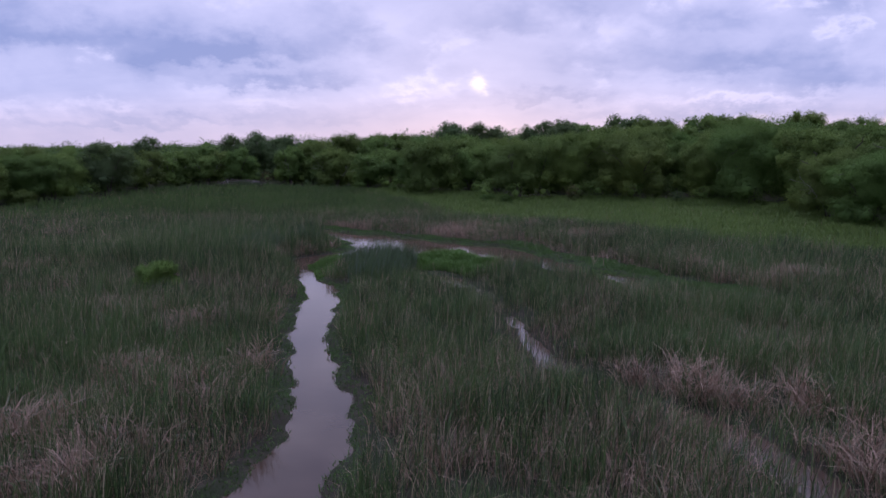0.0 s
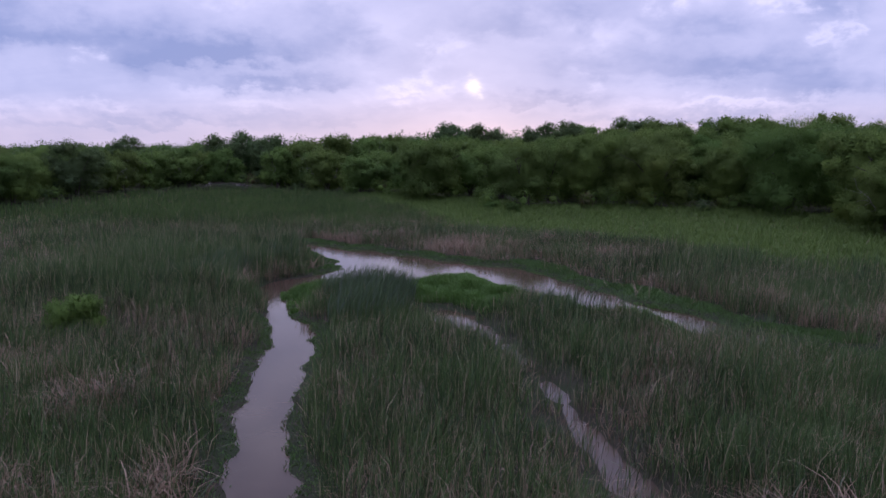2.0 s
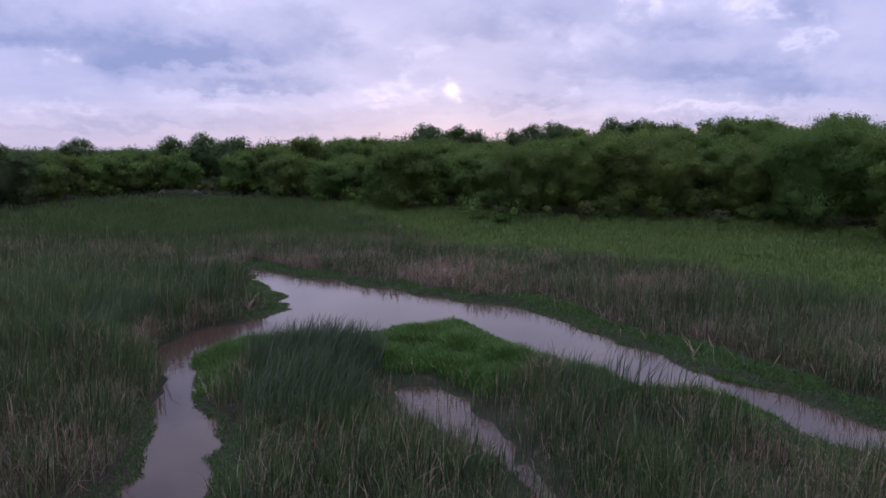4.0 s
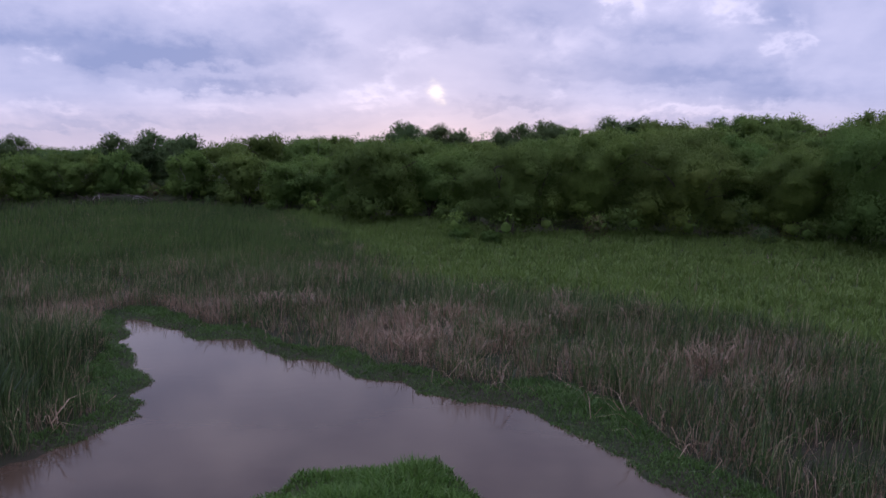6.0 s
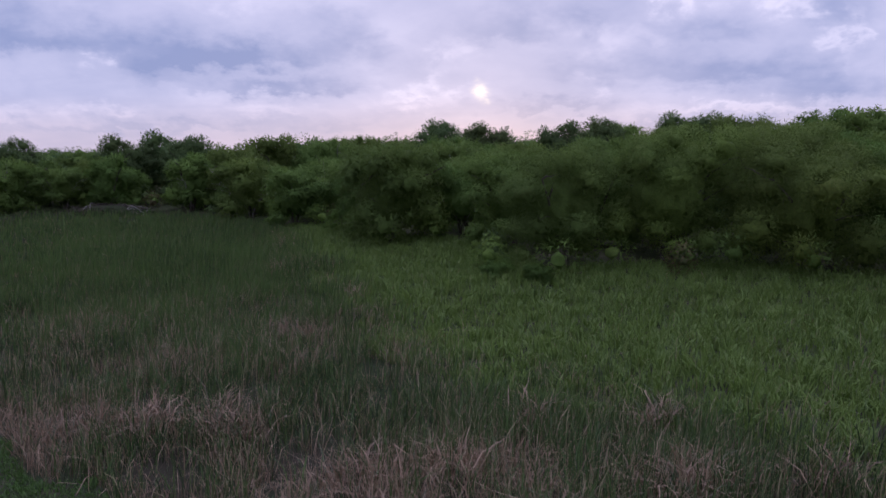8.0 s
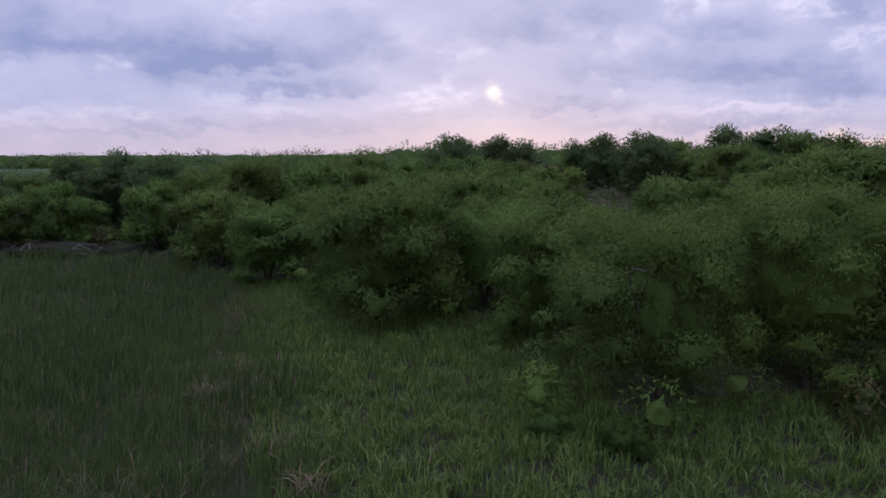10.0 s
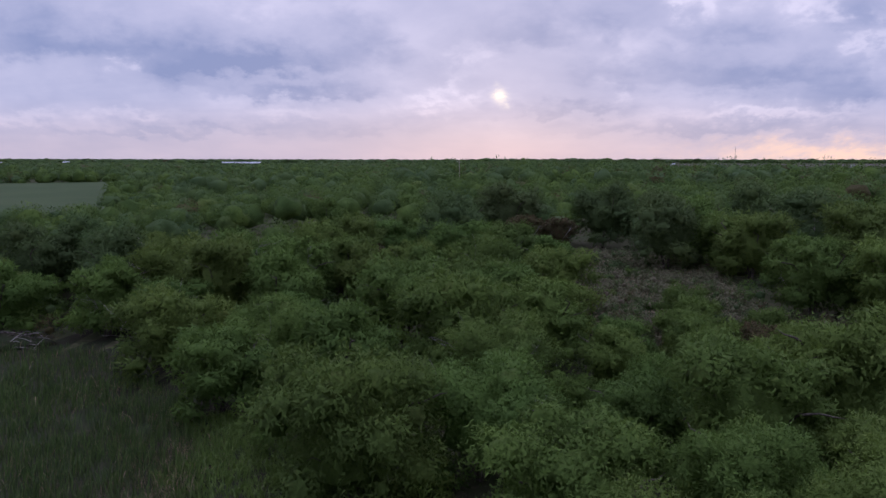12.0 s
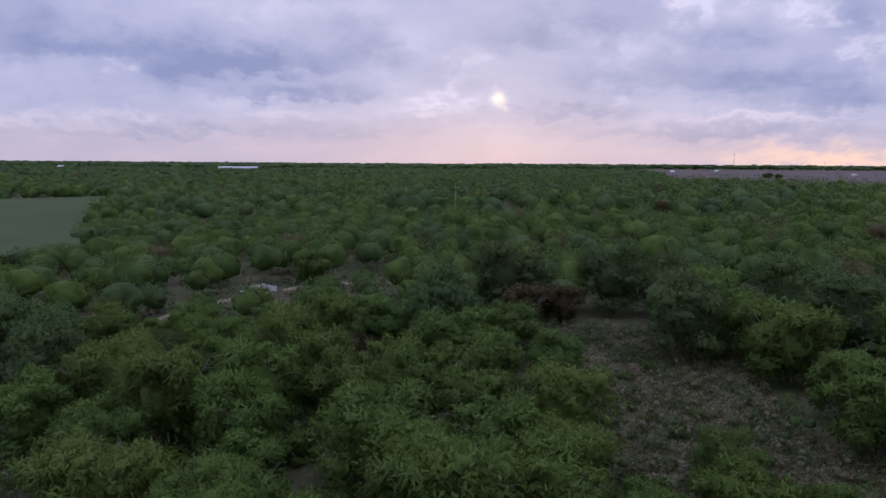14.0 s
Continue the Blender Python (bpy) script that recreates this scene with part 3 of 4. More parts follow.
def make_reeds():
    green, dead = [], []
    for y0 in range(-30, 138, 14):
        x, y = scatter(-75, 62, y0, min(y0 + 14, 138), 195)
        thick = reed_density(x, y)
        keep = rng.rand(len(x)) < thick
        x, y, broad = x[keep], y[keep], np.clip(thick[keep], 0.05, 1) ** -0.5
        w = wet(x, y)
        ditch = near_depth(DITCH, x, y)
        stray = (ditch > 0) & (rng.rand(len(x)) < np.interp(y, [20, 22, 26, 28, 33, 35, 37, 39], [0.25, 0.35, 0.35, 0.07, 0.10, 0.40, 0.36, 0.04]))
        keep = ((w < -0.05) | stray) & inside(MARSH, x, y) & ~low_green(x, y)
        keep &= (ditch < -0.15) | stray | (rng.rand(len(x)) < 0.5)
        edge = depth_in(MEADOW, x, y) + 3.0 * (hills(x, y, 3, 6) - 0.5)
        keep &= rng.rand(len(x)) > smooth(edge, -1.5, 2.5) * 0.985
        keep &= rng.rand(len(x)) < 0.12 + 1.05 * smooth(0.6 * hills(x, y, 0.8, 3) + 0.4 * hills(x, y, 2.1, 5), 0.22, 0.62)
        x, y, w, broad, ditch = x[keep], y[keep], w[keep], broad[keep], ditch[keep]
        n = len(x)
        fallen = rng.rand(n) < deadness(x, y)
        crowd = hills(x, y, 3.5, 0) * 0.5 + hills(x, y, 1.1, 1) * 0.5
        tall = (0.80 + 0.95 * crowd) * rng.uniform(0.6, 1.2, n) * (0.7 + 0.3 * smooth(-w, 0.2, 2.5)) * (0.88 + 0.12 * smooth(-ditch, 0.2, 1.8))
        # the stand on the west bank of the pond is the tallest
        tall *= 1 + 0.55 * west_bank(x, y)
        tall *= np.where(fallen, rng.uniform(0.5, 0.95, n), 1.0) * (1 - 0.14 * smooth(y, 54, 62))
        lean = np.where(fallen, rng.uniform(0.1, 1.0, n), 0.03 + 0.62 * rng.rand(n) ** 2)
        wide = rng.uniform(0.009, 0.025, n) * broad * np.where(fallen, 0.8, 1.0)
        z = np.maximum(height(x, y), -0.1)
        deep = (~fallen & (rng.rand(n) < smooth(y - 0.4 * np.maximum(x, 0), 72, 90))).astype(int)
        for pick, into in ((~fallen, green), (fallen, dead)):
            into.append(blades(x[pick], y[pick], z[pick], tall[pick], wide[pick], lean[pick], deep[pick], 0.45))
    # collapsed thatch in the beds of dead reed
    for cx, cy, a, b, much in DEAD_BEDS:
        n = int(a * b * 3.14 * (200 if cy < 50 else 130) * much)
        r, turn = np.sqrt(-np.log(1 - rng.rand(n) * 0.9)) * 0.75, rng.uniform(0, 2 * np.pi, n)
        x, y = cx + a * r * np.cos(turn), cy + b * r * np.sin(turn)
        keep = (wet(x, y) < -0.1) & (rng.rand(n) < 1.5 * smooth(hills(x, y, 0.9, 7), 0.25, 0.75))
        x, y = x[keep], y[keep]
        n = len(x)
        lift = rng.uniform(0.0, 0.8, n) * hills(x, y, 1.1, 1)
        dead.append(blades(x, y, height(x, y) + lift, rng.uniform(0.35, 0.95, n), rng.uniform(0.015, 0.03, n) * (1.0 if cy < 50 else 1.2), rng.uniform(0.2, 1.6, n), np.zeros(n, int), 0.15, 0.0))
    # single stalks fallen over the green shore
    x, y = scatter(-8, 16, 44, 66, 2.2)
    w = near_depth(POND, x, y)
    keep = (w < -0.3) & (w > -2.6) & low_green(x, y) & ~inside(LOBE, x, y)
    x, y = x[keep], y[keep]
    dead.append(blades(x, y, height(x, y) + 0.22, rng.uniform(0.35, 0.75, len(x)), rng.uniform(0.02, 0.032, len(x)), rng.uniform(1.0, 2.2, len(x)), np.zeros(len(x), int), 0.15, 0.0))
    stuff("cattails", green, (REED, REED_DEEP), "dense dark green cattail stand around the pond", "cattails")
    stuff("dead_reeds", dead, (STRAW,), "bent pale tan dead reeds among the green cattails", "dead reeds")


def make_tall_reeds():
    pieces = []
    for cx, cy, a, b, many in ((-3.6, 45.2, 2.3, 1.9, 1500), (-3.1, 41.6, 1.8, 2.2, 750), (6.0, 42.2, 2.2, 1.1, 90), (-12.9, 51.0, 1.5, 3.6, 1300), (-11.2, 55.6, 1.5, 1.2, 450)):
        r, s = np.sqrt(rng.rand(many)), rng.uniform(0, 2 * np.pi, many)
        x, y = cx + a * r * np.cos(s), cy + b * r * np.sin(s)
        keep = wet(x, y) < -0.05
        x, y, r = x[keep], y[keep], r[keep]
        n = len(x)
        pieces.append(blades(x, y, height(x, y), rng.uniform(1.5, 2.3, n) * (1.05 - 0.3 * r), rng.uniform(0.022, 0.04, n), rng.uniform(0.03, 0.3, n), np.zeros(n, int), 0.25, 0.16))
    stuff("tall_reeds", pieces, (REED_TALL,), "tall blue-green bulrush clumps standing beside the pond", "bulrush")


def make_mats():
    pieces = []
    for x0, x1, y0, y1, many in ((-14, 18, 36, 72, 620), (-12, 12, 12, 36, 300)):
        x, y = scatter(x0, x1, y0, y1, many)
        w = wet(x, y)
        keep = (w < 0.12) & (w > -4.5) & low_green(x, y)
        keep &= rng.rand(len(x)) < 0.35 + hills(x, y, 0.6, 5)
        x, y, w = x[keep], y[keep], w[keep]
        n = len(x)
        lobe = depth_in(LOBE, x, y) > 0
        hump = smooth(-w, 0, 1.6) * (0.15 + 0.7 * hills(x, y, 1.5, 6) + 0.45 * hills(x, y, 0.6, 0)) * np.where(lobe, 1.0, 0.25) * 0.75
        tall = np.where(lobe, rng.uniform(0.10, 0.24, n), rng.uniform(0.05, 0.15, n)) + hump * rng.uniform(0.8, 1.0, n)
        pieces.append(blades(x, y, np.maximum(height(x, y), 0), tall, rng.uniform(0.014, 0.034, n), rng.uniform(0.15, 0.7, n), np.where(lobe, 0, 1), 0.5, 0.0))
    stuff("marsh_grass", pieces, (MAT, WEED), "low bright green marsh grass mats along the shore", "marsh grass")


def make_meadow():
    x, y = scatter(-18, 58, 30, 122, 140)
    edge = depth_in(MEADOW, x, y) + 3.0 * (hills(x, y, 3, 6) - 0.5)
    keep = (depth_in(MARSH, x, y) > -4) & (edge > -1.0)
    keep &= rng.rand(len(x)) < 0.16 + 0.8 * smooth(hills(x, y, 0.55, 2), 0.2, 0.75)
    x, y = x[keep], y[keep]
    n = len(x)
    tall = (0.30 + 0.45 * hills(x, y, 0.6, 2) + 0.25 * hills(x, y, 4, 4)) * rng.uniform(0.7, 1.2, n)
    stuff("meadow_herbs", [blades(x, y, height(x, y), tall, rng.uniform(0.022, 0.055, n), rng.uniform(0.1, 0.8, n), np.zeros(n, int), 0.5, 0.0)],
          (HERB,), "fresh green leafy herb meadow between cattails and trees", "herbs")


def make_dry_grass():
    x, y = scatter(2, 36, 126, 190, 105)
    keep = depth_in(CLEARING, x, y) > -2
    keep &= rng.rand(len(x)) < 0.1 + 0.9 * smooth(hills(x, y, 1.6, 3), 0.25, 0.75)
    x, y = x[keep], y[keep]
    n = len(x)
    stuff("dry_grass", [blades(x, y, height(x, y), rng.uniform(0.12, 0.45, n), rng.uniform(0.06, 0.13, n), rng.uniform(0.3, 1.4, n), np.zeros(n, int))],
          (DRY,), "dry grey-brown grass tufts in the clearing", "dry grass")


make_reeds()
make_tall_reeds()
make_mats()
make_meadow()
make_dry_grass()

# ---- trees ----
def crown_lobes(r, tall, wide, many, skirt):
    """Overlapping domes of a broad rounded crown."""
    lobes = [(np.array([0, 0, tall * 0.48]), np.array([wide * 0.68, wide * 0.68, tall * 0.40]))]
    for i in range(many):
        turn = 2.4 * i + r.uniform(-0.4, 0.4)
        up = r.uniform(0.05, 0.95) if i >= skirt else r.uniform(-0.75, -0.35)
        flat = np.sqrt(1 - up * up)
        size = wide * r.uniform(0.18, 0.37)
        at = lobes[0][0] + np.array([np.cos(turn) * flat, np.sin(turn) * flat, up]) * lobes[0][1] * r.uniform(0.82, 1.28)
        at[2] = min(max(at[2], size * 0.5), tall - size * 0.7)
        lobes.append((at, np.array([size, size, size * r.uniform(0.7, 0.95)])))
    return lobes


def unit(v):
    return v / np.maximum(np.linalg.norm(v, axis=1)[:, None], 1e-6)


def leaf_spray(r, p, away, size, droop, soft):
    """Narrow leaves at p that face away from the crown: vertices and normals."""
    n = len(p)
    along = unit(away * 0.45 + r.normal(size=(n, 3)) * 0.6 - np.array([0, 0, droop]))
    side = unit(np.cross(along, away + r.normal(size=(n, 3)) * 0.45))
    l = size * r.uniform(0.6, 1.5, (n, 1))
    face = np.cross(side, along)
    side = np.where((face * away).sum(1)[:, None] < 0, -side, side)
    normal = unit(away + r.normal(size=(n, 3)) * soft)
    return np.stack([p - side * l * 0.19, p + side * l * 0.19, p + along * l], 1).reshape(-1, 3), np.repeat(normal, 3, 0)


def ball(cuts):
    bm = bmesh.new()
    bmesh.ops.create_icosphere(bm, subdivisions=cuts, radius=1)
    verts = np.array([v.co for v in bm.verts])
    tris = np.array([[v.index for v in f.verts] for f in bm.faces])
    bm.free()
    return verts, tris


CHIP, BALL, GLOBE = ball(1), ball(2), ball(3)


def tufts(r, shape, p, away, size, flat=0.8, rough=0.12):
    """Uneven masses of foliage at p: vertices, triangles, normals."""
    base, faces = shape
    n, k = len(p), len(base)
    form = base[None] * (1 + r.uniform(-rough, rough, (n, k, 1))) + r.normal(size=(n, k, 3)) * rough * 0.3
    turn = r.uniform(0, 6.3, n)
    c, s = np.cos(turn)[:, None], np.sin(turn)[:, None]
    form = np.stack([form[..., 0] * c - form[..., 1] * s, form[..., 0] * s + form[..., 1] * c, form[..., 2] * flat], 2)
    verts = p[:, None] + form * size[:, None, None]
    tris = (faces[None] + (np.arange(n) * k)[:, None, None]).reshape(-1, 3)
    normals = unit((form + away[:, None] * 0.5).reshape(-1, 3) + 0.25 * r.normal(size=(n * k, 3)))
    return verts.reshape(-1, 3), tris, normals


def crown_mesh(name, seed, tall, wide, many, skirt, leaves, inner, size, materials, droop=0.3):
    """A crown of domes: inner masses of foliage in a thick shell of small leaves."""
    r = np.random.RandomState(seed)
    lobes = crown_lobes(r, tall, wide, many, skirt)
    verts, tris, normals, at = [], [], [], 0
    for k, (c, s) in enumerate(lobes):
        base, faces = GLOBE if k == 0 else BALL
        v = c + base * s * ((0.62 if k == 0 else 0.38) + 0.16 * r.uniform(-1, 1, (len(base), 1)))
        v[:, 2] = np.maximum(v[:, 2], 0.1)
        verts.append(v)
        tris.append(faces + at)
        normals.append(unit(unit(base / s) + 0.30 * r.normal(size=base.shape)))
        at += len(v)
    share = np.array([s[0] * s[2] for c, s in lobes])
    share = share / share.sum()
    mid = np.array([0, 0, tall * 0.3])
    for i, ((c, s), q) in enumerate(zip(lobes, share)):
        n = int(leaves * q * 1.35)
        # leaves gather round twig ends
        knot = r.normal(size=(max(10, n // 13), 3))
        knot[:, 2] += 0.3
        knot = unit(knot) * r.uniform(0.62, 1.06, (len(knot), 1))
        d = knot[r.randint(0, len(knot), n)] + r.normal(size=(n, 3)) * (0.08 if i == 0 else 0.13)
        p = c + d * s
        keep = p[:, 2] > 0.05
        for k, (cc, ss) in enumerate(lobes):
            if k != i:
                keep &= (((p - cc) / ss) ** 2).sum(1) > 0.55
        p, d = p[keep], d[keep]
        # broader sprays fill the crown behind them
        e = unit(r.normal(size=(int(inner * q), 3)) + np.array([0, 0, 0.2]))
        pe = c + e * s * r.uniform(0.50, 0.92, (len(e), 1))
        e, pe = e[pe[:, 2] > 0.05], pe[pe[:, 2] > 0.05]
        for p, d, l in ((p, d, size), (pe, e, size * 1.45)):
            v, w = leaf_spray(r, p, unit(unit(d / s) + 0.3 * unit(p - mid)), l, droop, 0.10)
            verts.append(v)
            tris.append(np.arange(len(v)).reshape(-1, 3) + at)
            normals.append(w)
            at += len(v)
    return mesh_of(name, np.concatenate(verts), np.concatenate(tris), None, materials, np.concatenate(normals))


def tube(path, thick, sides=6):
    """A tapering limb along points."""
    path = np.array(path, float)
    verts, tris = [], []
    for i, (p, r) in enumerate(zip(path, thick)):
        d = path[min(i + 1, len(path) - 1)] - path[max(i - 1, 0)]
        d /= np.linalg.norm(d) + 1e-9
        a = np.cross(d, (0.3, 0.9, 0.2))
        a /= np.linalg.norm(a)
        b = np.cross(d, a)
        for s in range(sides):
            w = 2 * np.pi * s / sides
            verts.append(p + (a * np.cos(w) + b * np.sin(w)) * r)
    for i in range(len(path) - 1):
        for s in range(sides):
            q, n = i * sides + s, i * sides + (s + 1) % sides
            tris += [(q, n, n + sides), (q, n + sides, q + sides)]
    return np.array(verts), np.array(tris)


def limbs_mesh(name, seed, tall, wide, stems, material, bare=False):
    r = np.random.RandomState(seed)
    at, verts, tris = 0, [], []

    def add(path, thick):
        nonlocal at
        v, t = tube(path, thick, 5 if bare else 6)
        verts.append(v)
        tris.append(t + at)
        at += len(v)

    for i in range(stems):
        turn = 2 * np.pi * i / stems + r.uniform(-0.5, 0.5)
        out = wide * r.uniform(0.35, 0.7) * (1.2 if bare else 1)
        top = tall * (r.uniform(0.45, 0.9) if bare else r.uniform(0.55, 0.75))
        steps = 8 if bare else 5
        bend = np.cumsum(r.normal(size=(steps, 3)) * 0.035 * wide, 0)
        ways = [np.array([np.cos(turn) * out * s ** 1.3, np.sin(turn) * out * s ** 1.3, top * s ** 0.85]) + bend[k] * s for k, s in enumerate(np.linspace(0, 1, steps))]
        ways[0] = np.array([np.cos(turn) * 0.12, np.sin(turn) * 0.12, -0.2])
        thick = np.linspace(0.16, 0.035, steps) * (0.32 if bare else 1.0)
        add(ways, thick)
        for k in range(9 if bare else 3):
            start = ways[(steps // 2 + k % (steps - steps // 2))]
            away = r.normal(size=3) * 0.16 * wide + np.array([np.cos(turn), np.sin(turn), 0.5]) * wide * 0.2
            kink = r.normal(size=(3, 3)) * 0.03 * wide
            add([start, start + away * 0.35 + kink[0], start + away * 0.7 + kink[1], start + away], [thick[-2] * 0.8, thick[-2] * 0.6, thick[-2] * 0.4, 0.008])
    return mesh_of(name, np.concatenate(verts), np.concatenate(tris), None, (material,))


KINDS = {
    "feathery": ("rounded green mesquite tree with feathery drooping crown", LEAF, 7.8, 4.1, 26, 8, 0.55),
    "spreading": ("wide spreading green thorn tree with bushy skirts", LEAF, 6.9, 4.6, 28, 9, 0.40),
    "dome": ("compact dome-shaped bright green tree in the brushland", LEAF, 6.2, 3.3, 18, 6, 0.25),
    "oak": ("dark green dense oak-like tree rising over the brush", LEAF_DARK, 8.8, 5.0, 26, 6, 0.1),
    "upright": ("uneven tall green tree with open upper crown", LEAF, 7.9, 3.4, 24, 6, 0.30),
    "rusty": ("brownish half-bare brush tree with thin foliage", LEAF_RUST, 5.4, 3.2, 16, 5, 0.2),
    "shrub": ("low dense green shrub at the wood edge", LEAF, 2.6, 2.2, 14, 6, 0.3),
}
MESHES = {}
for at, (kind, (label, leaf, tall, wide, many, skirt, droop)) in enumerate(KINDS.items()):
    for level, (leaves, inner, size) in (("close", (36000, 18000, 0.10)), ("near", (13000, 7000, 0.175)), ("mid", (5400, 3000, 0.27))):
        few = 0.35 if kind == "shrub" else 1.0
        MESHES[kind, level] = crown_mesh("crown", 100 + at, tall, wide, many, skirt, int(leaves * few), int(inner * few), size, (leaf,), droop)
    MESHES[kind, "trunk"] = limbs_mesh("trunk", 200 + at, tall, wide, 3 if kind != "oak" else 2, BARK)
    MESHES[kind, "bare"] = limbs_mesh("dead_limb", 300 + at, tall * 0.88, wide, 3, DEADWOOD, True)


def plant_tree(kind, level, x, y, scale, turn, bare=False, squash=1.0):
    label = KINDS[kind][0]
    ob = new("shrub" if kind == "shrub" else "tree")
    ob.empty_display_size = 0.3
    ob.matrix_basis = pose(x, y, one_height(x, y) - 0.05, 0, 0, turn) @ Matrix.Diagonal((scale, scale, scale * squash, 1))
    tagged(ob, label, "shrub" if kind == "shrub" else "tree", "trees of the brushland")
    names = ("trunk", level) + (("bare",) if bare else ())
    for key in names:
        child = new("crown" if key in ("close", "near", "mid") else "trunk" if key == "trunk" else "dead_limb", MESHES[kind, key])
        child.parent = ob
        if key == "bare":
            tagged(child, "bleached bare dead limb with twigs")
    return ob


# trees that stand out: kind, place, top over the sea of brush
LANDMARKS = (("oak", -1.6, 166, 1.12), ("oak", 5.9, 189, 1.12), ("oak", 19.8, 188, 1.14), ("oak", 23.6, 164, 1.08), ("oak", 38, 173, 1.2), ("oak", 3.5, 196, 1.0),
             ("oak", -42.6, 157, 1.1), ("oak", -37, 150, 1.04), ("oak", -47, 153, 1.05), ("spreading", -30, 149, 1.25), ("upright", -22.4, 143, 1.28), ("upright", -16, 147, 1.18), ("dome", 9.2, 155.8, 0.95), ("dome", -8.4, 166.7, 1.05),
             ("spreading", 3.1, 122, 0.98), ("feathery", -7.3, 115.5, 0.78), ("spreading", -13, 128, 0.95), ("upright", 31.3, 147.5, 0.85), ("oak", 25.5, 187.8, 1.0),
             ("dome", -26, 203, 1.05), ("oak", -54.5, 112, 0.95), ("feathery", -58, 96, 0.9), ("feathery", 8.5, 95, 1.05), ("feathery", 15.5, 97.5, 1.18),
             ("spreading", 23, 95, 1.22), ("feathery", 31, 92, 1.0), ("spreading", 36.5, 63.5, 0.95), ("dome", 3.8, 160, 0.8), ("rusty", 7.0, 178, 1.1),
             ("rusty", 12, 181, 1.0), ("shrub", 4.2, 92.0, 0.5), ("shrub", 6.6, 91.0, 0.45), ("shrub", -56, 92, 0.9), ("spreading", -57, 101, 0.95), ("dome", -61, 105, 1.0), ("feathery", -57, 119, 0.95),
             ("spreading", -56, 139, 1.0))


def low_brush(x, y):
    """The brush on the near side of the track is low."""
    x, y = np.asarray(x, float), np.asarray(y, float)
    return (gap(TRACK, x, y, False) < 26) & (y < np.interp(x, [p[0] for p in TRACK], [p[1] for p in TRACK])) & (x < -14) & (y > 150)


def make_trees():
    r = np.random.RandomState(21)
    placed = []
    for kind, x, y, scale in LANDMARKS:
        plant_tree(kind, "close" if y < 106 else "near" if y < 130 else "mid", x, y, scale, r.uniform(0, 360), kind in ("rusty", "upright") or (kind == "spreading" and y > 110))
        if kind != "shrub":
            placed.append((x, y, KINDS[kind][3] * scale))
    spots = [(q, r.rand()) for q in zip(r.uniform(-78, 62, 9000), r.uniform(40, 172, 9000))]
    xs, ys = np.array([s[0][0] for s in spots]), np.array([s[0][1] for s in spots])
    out, clear, road = -depth_in(MARSH, xs, ys), depth_in(CLEARING, xs, ys), gap(TRACK, xs, ys, False)
    total, at = 0, np.array([(x, y) for x, y, _ in placed])
    size = np.array([w for *_, w in placed])
    for (x, y), o, c, w, q in zip(zip(xs, ys), out, clear, road, r.rand(len(xs))):
        if total >= 285:
            break
        # only ground that the flight can see
        if abs(x) > 22 + 0.66 * (y - 0) * (0.75 if y > 60 else 1.0) or o < 0.8 or c > -1.5 or w < 4.2:
            continue
        kind = ("feathery", "spreading", "dome", "upright", "oak", "rusty", "shrub")[int(np.searchsorted((0.30, 0.54, 0.74, 0.84, 0.90, 0.94), q))]
        if kind == "rusty" and y < 125 or kind == "shrub" and o < 4:
            kind = "dome"
        scale = r.uniform(0.86, 1.14) * (0.90 + 0.16 * float(smooth(x, -58, -28)))
        if low_brush(x, y) or (8 < x < 34 and 114 < y < 137):
            scale *= 0.7
        elif x > 14:
            scale *= 1.12
        # only low brush stands before the clearing
        squash = r.uniform(0.85, 1.12 if kind != "upright" else 0.98)
        edge = 138 if x < 17 else 146 if x < 24.5 else 130
        if 9 < x < 36 and edge - 22 < y < edge + 2:
            room = max(0.38 * (edge - y) + 0.8, 1.2)
            if room < 2.6:
                kind = "shrub"
            scale = min(scale, room / KINDS[kind][2] / squash)
        squash = min(squash, (8.9 + 1.0 * float(smooth(x, 10, 30))) / (KINDS[kind][2] * scale))
        reach = KINDS[kind][3] * scale
        if (np.hypot(*(at - (x, y)).T) < 0.68 * (size + reach)).any():
            continue
        plant_tree(kind, "close" if y < 104 and abs(x) < 36 else "near" if y < 122 else "mid", x, y, scale, r.uniform(0, 360), r.rand() < 0.22 or kind == "rusty", squash)
        at, size = np.vstack([at, (x, y)]), np.append(size, reach)
        total += 1
    return at, size


TREE_SPOTS, TREE_SIZES = make_trees()
plant_tree("shrub", "near", -14.6, 38.5, 0.55, 40, False, 1.25)


